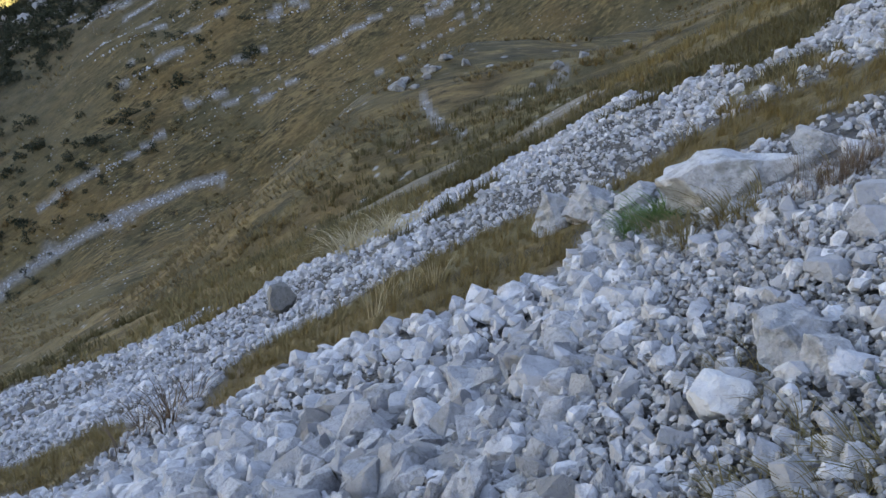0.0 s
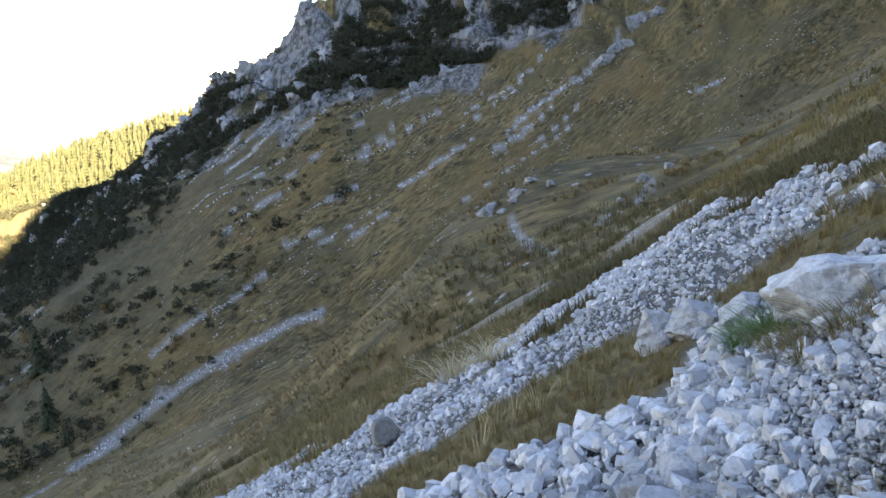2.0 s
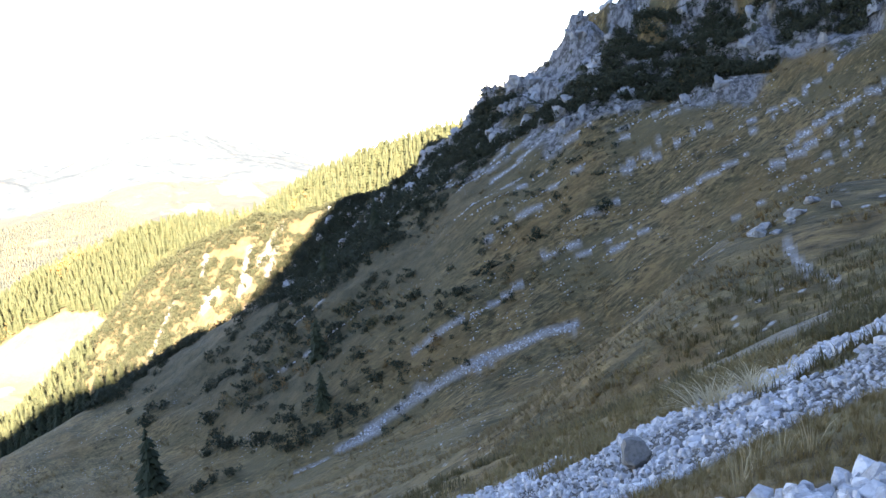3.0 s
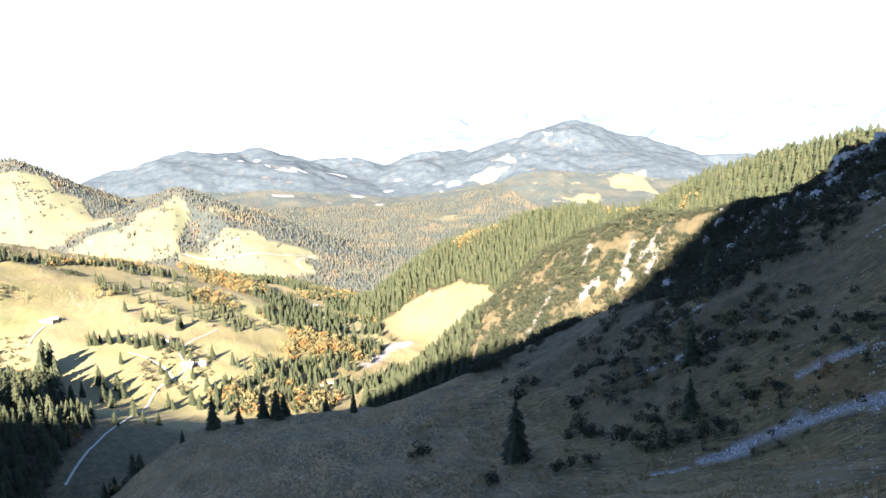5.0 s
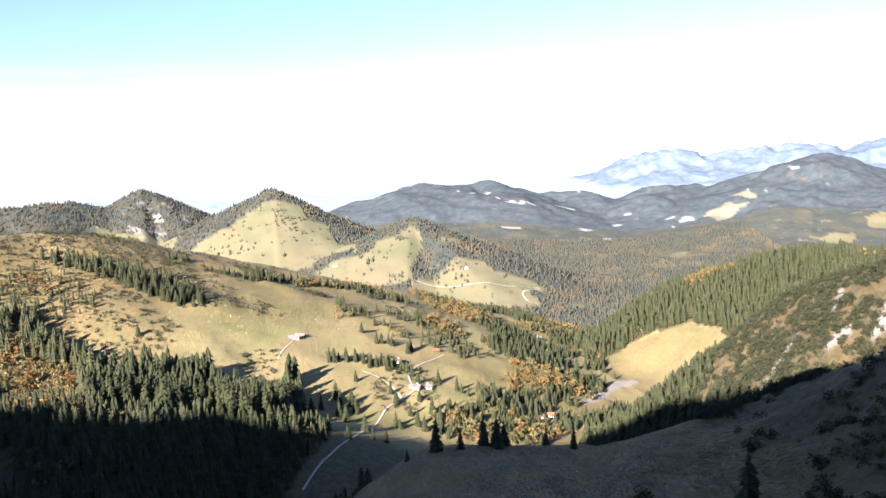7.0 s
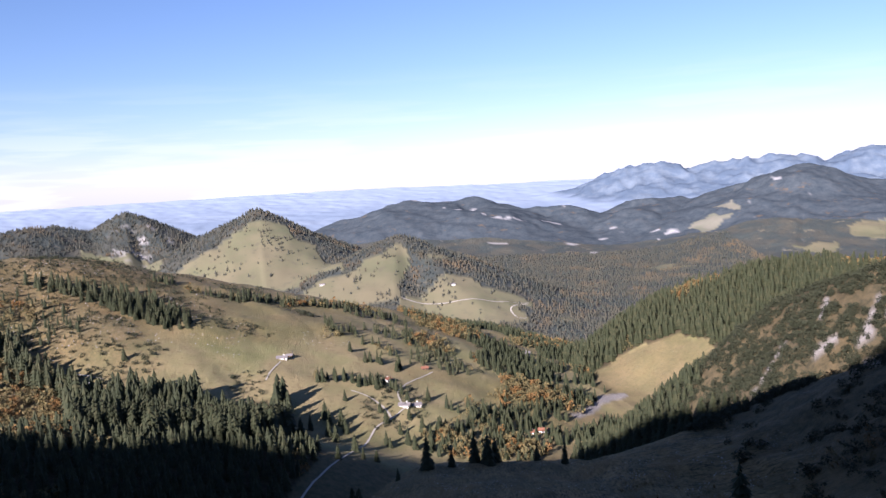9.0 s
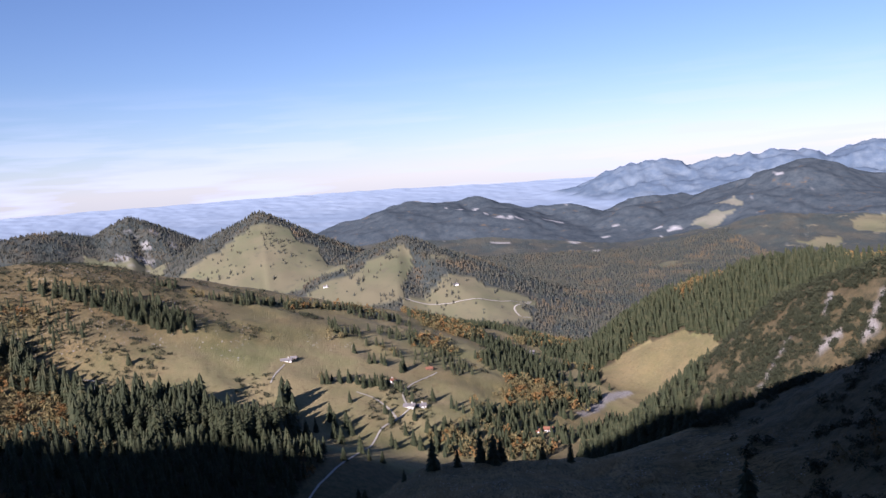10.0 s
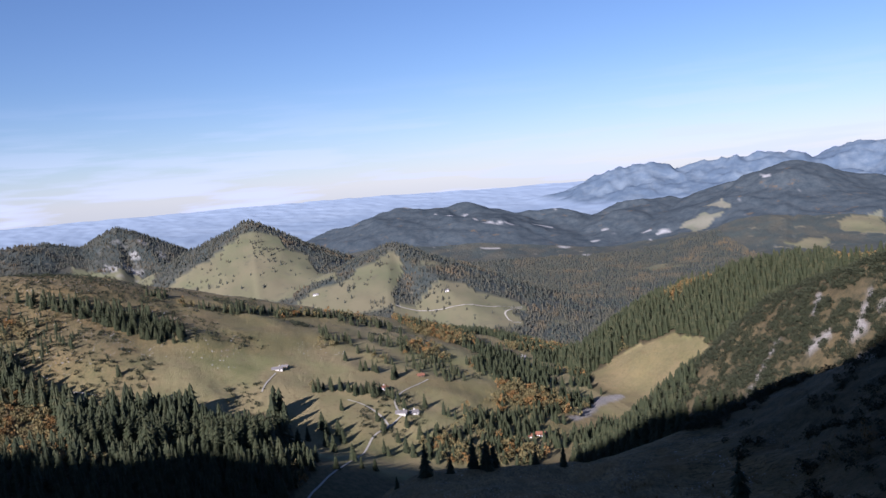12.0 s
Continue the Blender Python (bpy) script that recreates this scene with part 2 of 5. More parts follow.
CHUTES = [([(90, 153), (104, 148), (117, 142), (128, 130), (136, 122), (143, 113)], 1.45), ([(126, 151), (134, 144), (139, 138), (150, 134)], 0.74),
          ([(158, 134), (164, 126)], 0.96), ([(158, 154), (167, 146), (172, 142)], 0.67), ([(178, 170), (188, 163), (196, 158), (202, 152)], 0.89), ([(174, 206), (179, 194), (183, 183)], 0.67),
          ([(191, 176), (201, 175)], 0.59), ([(193, 134), (197, 132)], 0.67), ([(188, 127), (196, 122)], 0.59), ([(180, 111), (186, 103), (194, 96)], 0.67), ([(197, 87), (208, 80), (216, 70)], 0.67),
          ([(222, 67), (230, 66)], 0.89), ([(212, 200), (216, 187)], 0.74), ([(186, 154), (197, 146)], 0.50), ([(208, 42), (213, 35)], 0.59),
          ([(39.8, 17.6), (36.9, 15.7), (35.7, 14.7), (33.3, 12.4)], 0.20), ([(35.9, 11.3), (36.9, 9.9), (38.9, 9.7)], 0.30)]
GULLIES = [([(233, 380), (219, 376), (207, 374), (199, 376)], 2.6), ([(209, 428), (196, 412)], 1.5), ([(194, 391), (184, 395)], 1.9), ([(184, 428), (170, 418), (155, 407)], 1.8),
           ([(198, 361), (190, 365)], 1.5), ([(214, 388), (199, 376)], 1.6), ([(222, 372), (208, 362)], 1.4)]
STREAM = [(112, 690), (128, 715), (141, 743), (155, 768), (175, 785)]


_g = np.random.default_rng(77)
for _ in range(60):
    cx, cy = _g.uniform(120, 225), _g.uniform(60, 250)
    if cx > 60 + 0.35 * cy and not (100 < cx < 170 and 95 < cy < 165):
        cl = _g.uniform(5, 20)
        CHUTES.append(([(cx, cy), (cx - 0.72 * cl, cy + 0.55 * cl), (cx - 1.25 * cl, cy + 1.1 * cl)], _g.uniform(0.25, 0.5)))


def cliff_band(Y):
    """How far down from the spur's crest the cliffs reach."""
    return np.interp(Y, [20, 40, 60, 85, 100, 120, 148, 170, 190, 220, 250, 300, 345], [0, 14, 32, 46, 50, 57, 63, 65, 66, 60, 52, 46, 36])


def cover(X, Y, Z):
    """What lies on the ground: scree, rock, lush grass, forest floor; some masks colour in shade."""
    r = np.hypot(X, Y)
    scree = np.zeros(np.shape(X))
    for points, width in CHUTES + GULLIES:
        scree = np.maximum(scree, line_mask(X, Y, points, width))
    scree = np.maximum(scree, line_mask(X, Y, STREAM, 7.0))
    patch = step(0.55, 0.8, fbm(X, Y, 9, 3, 51)) * step(18, 26, r) * step(140, 80, r) * step(30, -5, Y)
    scree = np.maximum(scree, 0.8 * patch)
    low = cliff_band(Y)
    off = np.interp(Y, [20, 184, 310, 477], [292, 250, 253, 208]) - X
    crest = step(4, -4, off - low + 9 * fbm(X, Y, 12, 3, 61)) * step(-40, -20, off) * step(355, 335, Y) * step(-60, 0, Y)
    rock = crest * step(-0.7, -0.3, fbm(X, Y, 14, 3, 63))
    rock = np.maximum(rock, step(1.36, 1.46, fbm(X, Y, 42, 4, 65)) * step(2300, 2700, r))
    for mx, my, ax, ay in CLIFFS:
        rock = np.maximum(rock, step(1.15, 0.75, np.hypot((X - mx) / ax, (Y - my) / ay) + 0.5 * fbm(X, Y, 24, 3, 69)))
    rock = np.maximum(rock, step(0.35, 0.6, fbm(X, Y, 30, 4, 67)) * step(110, 40, np.hypot(X + 775, (Y - 2110) * 0.8)))
    lush = (0.55 + 0.45 * step(-0.1, 0.5, fbm(X, Y, 160, 3, 71))) * step(330, 480, r) * np.where((X > 90) & (Y < 590), 0.0, 1.0)
    lush = lush * (1 - 0.55 * step(-190, -290, X + 25 * fbm(X, Y, 60, 2, 75)) * step(1250, 1000, Y))
    lush = np.where(inside(X, Y, RAVINE_PASTURE), 0.75, lush)
    end = step(285, 330, Y) * step(-40, -10, off) * step(175, 150, off) * step(600, 540, Y)
    heath_shade = np.maximum(end * (0.75 + 0.25 * step(-0.2, 0.3, fbm(X, Y, 12, 3, 57))), np.where(inside(X, Y, SPUR_WOOD) | inside(X, Y, GROVE), 0.9, 0.0))
    # ravine pasture toned darker in colour, as its slope catches more sun
    heath_shade = np.where(inside(X, Y, RAVINE_PASTURE), 0.4, heath_shade)
    heath_shade = np.maximum(heath_shade, 0.9 * step(140, 195, Y) * step(330, 280, Y) * step(30, 50, off) * step(165, 140, off))
    # valley side darkened in colour up to the edge of the shade
    heath_shade = np.maximum(heath_shade, 0.85 * step(-10, -50, X + 20 * fbm(X, Y, 40, 2, 59)) * step(360, 390, Y) * step(512, 492, Y))
    lush = np.maximum(lush, step(0.2, 0.6, fbm(X, Y, 5, 2, 73)) * 0.5 * step(60, 20, r))
    wood = step(-1.15, -0.95, fbm(X, Y, 240, 4, 81)) * step(1150, 1250, r)
    wood = np.maximum(wood, step(2300, 2600, r) * step(1.3, 1.2, fbm(X, Y, 130, 4, 85)))
    for mx, my, ax, ay in CLEARINGS:
        wood = wood * step(0.75, 1.1, np.hypot((X - mx) / ax, (Y - my) / ay) + 0.25 * fbm(X, Y, 90, 3, 83))
    wx, wy = X + 16 * fbm(X, Y, 60, 3, 87), Y + 16 * fbm(X, Y, 60, 3, 89)
    for outline in PASTURES:
        wood = np.where(inside(wx, wy, outline), 0.0, wood)
    # needle litter; over SHADE_WOOD it also colours in the valley's shade
    litter_shade = np.where((inside(X, Y, SPUR_WOOD) & ~inside(X, Y, RAVINE_PASTURE)) | inside(X, Y, GROVE) | inside(X, Y, SHADE_WOOD), 1.0, 0.0)
    return np.maximum(scree, near_scree(X, Y)), rock, lush, wood, near_scree(X, Y), heath_shade, litter_shade


# Open pastures on the hills across the valley, as outlines, and clearings on the range: centre and half-widths.
PASTURES = [[(-600, 1690), (-525, 1761), (-488, 1819), (-432, 1880), (-385, 1905), (-336, 1840), (-288, 1838), (-198, 1700), (-188, 1640), (-267, 1640), (-332, 1600), (-420, 1450)],
            [(-330, 1480), (-237, 1600), (-181, 1625), (-135, 1673), (-88, 1722), (-62, 1705), (-70, 1589), (-75, 1490), (-160, 1460)],
            [(-85, 1450), (-75, 1490), (-9, 1562), (37, 1593), (89, 1557), (161, 1526), (141, 1408), (60, 1390), (-14, 1440)],
            [(-920, 1960), (-882, 2051), (-804, 2031), (-730, 2057), (-620, 1800), (-640, 1690), (-780, 1790)],
            [(836, 2652), (930, 2690), (970, 2640), (848, 2549)], [(1190, 2344), (1360, 2390), (1290, 2169), (1193, 2267)],
            [(1000, 2238), (1142, 2245), (1042, 2150)], [(965, 2765), (1030, 2725), (1021, 2645)]]
CLEARINGS = [(130, 1330, 60, 30), (330, 1800, 40, 24), (230, 2050, 40, 20), (-300, 1330, 130, 60), (640, 2100, 40, 20)]
# White cliffs that break out of the woods on the range and the far chain.
CLIFFS = [(-60, 3195, 42, 11), (30, 3190, 29, 8), (85, 2990, 10, 18), (142, 3090, 13, 15), (225, 2870, 43, 11), (300, 2880, 24, 8), (418, 2950, 42, 10), (446, 2650, 21, 11), (485, 2500, 15, 10), (780, 2656, 18, 13),
          (211, 2655, 32, 7), (740, 2715, 13, 7), (1207, 2836, 15, 32), (560, 2720, 13, 7), (620, 2830, 10, 7), (905, 3996, 21, 60), (656, 4142, 48, 48), (760, 4060, 24, 32), (1010, 4060, 11, 32), (1485, 3838, 26, 32), (1380, 3900, 11, 24)]


def ground_z(x, y):
    return float(height(np.array([x]), np.array([y]))[0])


# ---- materials ----
class Nodes:
    """A material with short ways to make its nodes."""

    def __init__(self, name, roughness=0.9):
        self.m = bpy.data.materials.new(name)
        self.m.use_nodes = True
        self.t = self.m.node_tree
        self.bsdf = self.t.nodes["Principled BSDF"]
        self.bsdf.inputs["Roughness"].default_value = roughness
        self.bsdf.inputs["Specular IOR Level"].default_value = 0.25

    def put(self, socket, value):
        if isinstance(value, bpy.types.NodeSocket):
            self.t.links.new(value, socket)
        elif isinstance(value, tuple):
            socket.default_value = (*value, 1) if len(value) == 3 and socket.type == "RGBA" else value
        else:
            socket.default_value = value

    def position(self, scale=(1, 1, 1)):
        n = self.t.nodes.new("ShaderNodeMapping")
        n.inputs["Scale"].default_value = scale
        self.t.links.new(self.t.nodes.new("ShaderNodeTexCoord").outputs["Object"], n.inputs["Vector"])
        return n.outputs["Vector"]

    def noise(self, size, detail=4, stretch=(1, 1, 1), rough_=0.6, turn=0):
        n = self.t.nodes.new("ShaderNodeTexNoise")
        n.inputs["Scale"].default_value, n.inputs["Detail"].default_value, n.inputs["Roughness"].default_value = 1 / size, detail, rough_
        v = self.position(stretch)
        if turn:
            first = self.t.nodes.new("ShaderNodeMapping")
            first.inputs["Rotation"].default_value = (0, 0, radians(turn))
            self.t.links.new(v.node.inputs["Vector"].links[0].from_socket, first.inputs["Vector"])
            self.t.links.new(first.outputs["Vector"], v.node.inputs["Vector"])
        self.t.links.new(v, n.inputs["Vector"])
        return n.outputs["Fac"]

    def east(self, a, b):
        """0 west of a, 1 east of b."""
        s = self.t.nodes.new("ShaderNodeSeparateXYZ")
        self.t.links.new(self.position(), s.inputs["Vector"])
        return self.ramp(s.outputs["X"], a, b)

    def cells(self, size, feature="F1", out="Distance", stretch=(1, 1, 1)):
        n = self.t.nodes.new("ShaderNodeTexVoronoi")
        n.feature = feature
        n.inputs["Scale"].default_value = 1 / size
        self.t.links.new(self.position(stretch), n.inputs["Vector"])
        return n.outputs[out]

    def mix(self, f, a, b):
        n = self.t.nodes.new("ShaderNodeMix")
        n.data_type = "RGBA"
        self.put(n.inputs[0], f), self.put(n.inputs[6], a), self.put(n.inputs[7], b)
        return n.outputs[2]

    def ramp(self, f, a, b):
        n = self.t.nodes.new("ShaderNodeMapRange")
        n.inputs["From Min"].default_value, n.inputs["From Max"].default_value = a, b
        self.put(n.inputs["Value"], f)
        return n.outputs["Result"]

    def math(self, op, a, b):
        n = self.t.nodes.new("ShaderNodeMath")
        n.operation = op
        self.put(n.inputs[0], a), self.put(n.inputs[1], b)
        return n.outputs[0]

    def channel(self, name):
        a = self.t.nodes.new("ShaderNodeAttribute")
        a.attribute_name = name
        return a.outputs["Fac"]

    def island(self):
        return self.t.nodes.new("ShaderNodeNewGeometry").outputs["Random Per Island"]

    def each(self):
        return self.t.nodes.new("ShaderNodeObjectInfo").outputs["Random"]

    def done(self, color, height_=None, depth=0.1, strength=1.0):
        self.put(self.bsdf.inputs["Base Color"], color)
        if height_ is not None:
            b = self.t.nodes.new("ShaderNodeBump")
            b.inputs["Distance"].default_value, b.inputs["Strength"].default_value = depth, strength
            self.put(b.inputs["Height"], height_)
            self.t.links.new(b.outputs["Normal"], self.bsdf.inputs["Normal"])
        return self.m


def ground_material():
    n = Nodes("mountain_meadow", 0.95)
    # the grass combs down the fall line, which swings west on the spur's flank
    flank = n.east(45, 95)
    blend = lambda size, detail, s, r_: n.math("ADD", n.math("MULTIPLY", n.noise(size, detail, s, r_), n.math("SUBTRACT", 1.0, flank)), n.math("MULTIPLY", n.noise(size, detail, s, r_, -56), flank))
    streak = blend(0.8, 7, (1, 0.30, 0.30), 0.75)
    patch = blend(9, 7, (1, 0.28, 0.28), 0.72)
    broad = n.noise(70, 3)
    grass = n.mix(n.ramp(patch, 0.40, 0.58), (0.205, 0.138, 0.060), (0.078, 0.062, 0.026))
    # darkest streaks: brown grass, and shade between tussocks kept in the colour
    grass = n.mix(n.ramp(streak, 0.47, 0.60), grass, (0.032, 0.025, 0.011))
    grass = n.mix(n.ramp(streak, 0.46, 0.36), grass, (0.225, 0.155, 0.066))
    # dark gullies down the fall line: shade of the relief painted on the grass
    gully_shade = blend(2.4, 4, (1, 0.22, 0.22), 0.6)
    grass = n.mix(n.ramp(gully_shade, 0.56, 0.68), grass, (0.048, 0.039, 0.017))
    grass = n.mix(n.math("MULTIPLY", n.ramp(broad, 0.45, 0.7), 0.6), grass, (0.150, 0.108, 0.046))
    tint = n.noise(22, 4, rough_=0.65)
    grass = n.mix(n.math("MULTIPLY", n.ramp(tint, 0.50, 0.64), 0.75), grass, (0.108, 0.084, 0.040))
    grass = n.mix(n.math("MULTIPLY", n.ramp(tint, 0.48, 0.36), 0.5), grass, (0.170, 0.104, 0.040))
    speck = n.math("MULTIPLY", n.ramp(n.cells(1.1), 0.24, 0.14), n.ramp(n.noise(9, 4), 0.52, 0.60))
    grass = n.mix(speck, grass, (0.30, 0.30, 0.30))
    open_ = n.mix(n.ramp(n.noise(45, 5), 0.38, 0.66), (0.240, 0.196, 0.100), (0.172, 0.166, 0.074))
    open_ = n.mix(n.ramp(n.noise(7, 5, rough_=0.7), 0.55, 0.72), open_, (0.15, 0.115, 0.058))
    open_ = n.mix(n.ramp(n.noise(3.0, 4, (1, 1, 1), 0.7), 0.60, 0.68), open_, (0.105, 0.092, 0.042))
    open_ = n.mix(n.math("MULTIPLY", n.ramp(n.noise(110, 4, rough_=0.6), 0.52, 0.64), 0.7), open_, (0.128, 0.140, 0.052))
    open_ = n.mix(n.ramp(n.noise(1.6, 3, rough_=0.8), 0.66, 0.72), open_, (0.30, 0.27, 0.20))
    grass = n.mix(n.math("MULTIPLY", n.channel("lush"), 0.9), grass, open_)
    heath_shade = n.mix(n.ramp(n.noise(4, 5, rough_=0.7), 0.40, 0.62), (0.096, 0.076, 0.040), (0.044, 0.040, 0.021))
    grass = n.mix(n.channel("heath_shade"), grass, heath_shade)
    # needle litter, its near-black also standing for shade among the trees
    grass = n.mix(n.channel("litter_shade"), grass, n.mix(n.ramp(n.noise(3, 5, rough_=0.7), 0.42, 0.62), (0.036, 0.030, 0.017), (0.062, 0.050, 0.026)))
    dirt = n.mix(n.noise(0.25, 4), (0.12, 0.10, 0.08), (0.22, 0.20, 0.18))
    pebble = n.mix(n.ramp(n.cells(0.55), 0.0, 0.75), (0.42, 0.40, 0.37), (0.17, 0.165, 0.16))
    pebble = n.mix(n.ramp(n.noise(0.12, 3), 0.4, 0.7), pebble, dirt)
    stone = n.mix(n.ramp(n.noise(2.0, 8, (1, 1, 0.45), 0.8), 0.45, 0.56), (0.31, 0.305, 0.30), (0.09, 0.088, 0.084))
    stone = n.mix(n.ramp(n.noise(6, 5, rough_=0.7), 0.54, 0.62), stone, (0.045, 0.048, 0.022))
    color = n.mix(n.channel("scree"), grass, pebble)
    # ground under the scree near black: shade of the stones' gaps in the colour
    color = n.mix(n.channel("gap_shade"), color, n.mix(n.ramp(n.noise(0.08, 4), 0.4, 0.62), (0.035, 0.033, 0.030), (0.13, 0.125, 0.12)))
    color = n.mix(n.channel("rock"), color, stone)
    bump = n.math("ADD", streak, n.math("MULTIPLY", patch, 2.0))
    bump = n.math("ADD", bump, n.math("MULTIPLY", n.math("MULTIPLY", n.noise(4, 7, (1, 1, 0.5), 0.75), n.channel("rock")), 9.0))
    return n.done(color, bump, 0.5, 0.9)


def hill_material():
    n = Nodes("hill_pasture_and_forest", 0.95)
    meadow = n.mix(n.ramp(n.noise(120, 5), 0.4, 0.65), (0.138, 0.124, 0.074), (0.106, 0.110, 0.060))
    meadow = n.mix(n.ramp(n.noise(25, 4, rough_=0.7), 0.56, 0.68), meadow, (0.105, 0.098, 0.062))
    meadow = n.mix(n.ramp(n.cells(26), 0.0, 0.16), (0.03, 0.04, 0.03), meadow)
    # hill woods a little greyed: some distance haze is in this colour
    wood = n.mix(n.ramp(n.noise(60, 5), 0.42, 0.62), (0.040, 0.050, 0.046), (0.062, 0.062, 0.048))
    wood = n.mix(n.ramp(n.noise(35, 4), 0.62, 0.72), wood, (0.135, 0.122, 0.085))
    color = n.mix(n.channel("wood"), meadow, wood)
    color = n.mix(n.math("MULTIPLY", n.channel("rock"), 0.7), color, (0.36, 0.35, 0.33))
    bump = n.math("MULTIPLY", n.noise(14, 5, rough_=0.6), n.channel("wood"))
    return n.done(color, bump, 7.0, 0.6)


def mountain_material():
    n = Nodes("hazy_mountain_forest", 1.0)
    n.bsdf.inputs["Specular IOR Level"].default_value = 0.0
    # woods of the range: forest green with blue haze mixed into the colour
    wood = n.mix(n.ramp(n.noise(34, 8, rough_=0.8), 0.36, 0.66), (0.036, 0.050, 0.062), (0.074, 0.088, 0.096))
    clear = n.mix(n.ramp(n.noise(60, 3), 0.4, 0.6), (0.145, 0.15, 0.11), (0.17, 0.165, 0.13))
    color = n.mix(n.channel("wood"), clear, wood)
    color = n.mix(n.ramp(n.noise(45, 5, rough_=0.7), 0.60, 0.72), color, (0.112, 0.090, 0.066))
    color = n.mix(n.math("MULTIPLY", n.channel("rock"), 0.85), color, n.mix(n.noise(12, 4), (0.44, 0.44, 0.44), (0.24, 0.24, 0.24)))
    # the plain's blue, and its paling with distance, are haze put into the colour
    hazy_field = n.mix(n.ramp(n.noise(220, 5, (0.35, 0.8, 1), 0.6), 0.42, 0.66), (0.185, 0.24, 0.315), (0.225, 0.28, 0.35))
    hazy_field = n.mix(n.ramp(n.noise(50, 3, (0.35, 1.4, 1)), 0.64, 0.76), hazy_field, (0.30, 0.35, 0.41))
    hazy_field = n.mix(n.math("MULTIPLY", n.channel("plain_haze"), 0.7), hazy_field, (0.29, 0.36, 0.455))
    # the far chain's blue is distance haze, painted as base colour
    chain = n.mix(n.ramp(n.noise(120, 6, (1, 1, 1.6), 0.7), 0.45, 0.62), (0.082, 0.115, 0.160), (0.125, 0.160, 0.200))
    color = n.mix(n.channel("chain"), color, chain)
    color = n.mix(n.channel("plain"), color, hazy_field)
    return n.done(color, n.math("MULTIPLY", n.noise(60, 6, rough_=0.7), n.math("SUBTRACT", 1.0, n.channel("plain"))), 6, 0.4)


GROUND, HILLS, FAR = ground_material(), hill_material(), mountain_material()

# ---- the ground ----
AZ = np.radians(np.concatenate([np.arange(-38, 110, 0.16), np.arange(110, 322, 2.0)]))
RAD = np.concatenate([[0.02], np.geomspace(0.4, 60, 150)[:-1], np.geomspace(60, 190, 90)[:-1], np.linspace(190, 420, 130)[:-1], np.geomspace(420, 500, 14)[:-1], np.linspace(500, 1300, 146)[:-1], np.linspace(1300, 4950, 240)])
GX, GY = RAD[:, None] * np.sin(AZ)[None], RAD[:, None] * np.cos(AZ)[None]
GZ = height(GX, GY)
GC = dict(zip(("scree", "rock", "lush", "wood", "gap_shade", "heath_shade", "litter_shade"), cover(GX, GY, GZ)))
far_r = np.hypot(GX, GY)
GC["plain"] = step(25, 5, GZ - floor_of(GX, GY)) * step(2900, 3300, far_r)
# grows with distance and drives the haze painted on the plain
GC["plain_haze"] = step(3700, 4930, far_r)
# distance beyond which the chain takes its painted haze blue
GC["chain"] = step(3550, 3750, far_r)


def mesh_of(name, co, faces, mats, smooth=False, index=None):
    """A mesh object's data from arrays of points and of faces with equal corners."""
    co, faces = np.asarray(co, np.float32), np.asarray(faces, np.int32)
    me, k = bpy.data.meshes.new(name), faces.shape[1]
    me.vertices.add(len(co))
    me.vertices.foreach_set("co", co.ravel())
    me.loops.add(faces.size)
    me.loops.foreach_set("vertex_index", faces.ravel())
    me.polygons.add(len(faces))
    me.polygons.foreach_set("loop_start", np.arange(0, faces.size, k, dtype=np.int32))
    me.polygons.foreach_set("use_smooth", np.full(len(faces), smooth))
    for m in mats:
        me.materials.append(m)
    if index is not None:
        me.polygons.foreach_set("material_index", np.asarray(index, np.int32))
    me.update()
    return me


def sheet(name, r0, r1, mat, channels, label):
    rows = np.arange(np.searchsorted(RAD, r0), min(np.searchsorted(RAD, r1) + 1, len(RAD)))
    n, k = len(rows), len(AZ)
    co = np.stack([GX[rows], GY[rows], GZ[rows]], -1).reshape(-1, 3)
    i, j = np.meshgrid(np.arange(n - 1), np.arange(k), indexing="ij")
    jn = (j + 1) % k
    quads = np.stack([i * k + j, i * k + jn, (i + 1) * k + jn, (i + 1) * k + j], -1).reshape(-1, 4)[:, ::-1]
    me = mesh_of(name, co, quads, [mat], True)
    for c in channels:
        me.attributes.new(c, "FLOAT", "POINT").data.foreach_set("value", GC[c][rows].ravel().astype(np.float32))
    return tagged(new(name, me), label, "ground", kind="structure")


ground = sheet("ground", 0, 1300, GROUND, ("scree", "rock", "lush", "gap_shade", "heath_shade", "litter_shade"), "steep alpine slope and valley of dry autumn grass")
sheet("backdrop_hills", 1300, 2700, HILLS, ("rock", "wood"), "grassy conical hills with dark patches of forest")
sheet("backdrop_mountains", 2700, 5000, FAR, ("rock", "wood", "plain", "chain", "plain_haze"), "hazy blue mountain ranges and far plain, haze put into their colours")
# ---- shapes ----
RNG = np.random.default_rng(7)


def part(name, me, parent, label=""):
    ob = new(name, me)
    ob.parent = parent
    return tagged(ob, label)


def thing(name, x, y, z, label, category, group="", turn=0.0):
    ob = new(name)
    ob.matrix_basis = pose(x, y, z, 0, 0, turn)
    ob.empty_display_size = 0.2
    return tagged(ob, label, category, group)


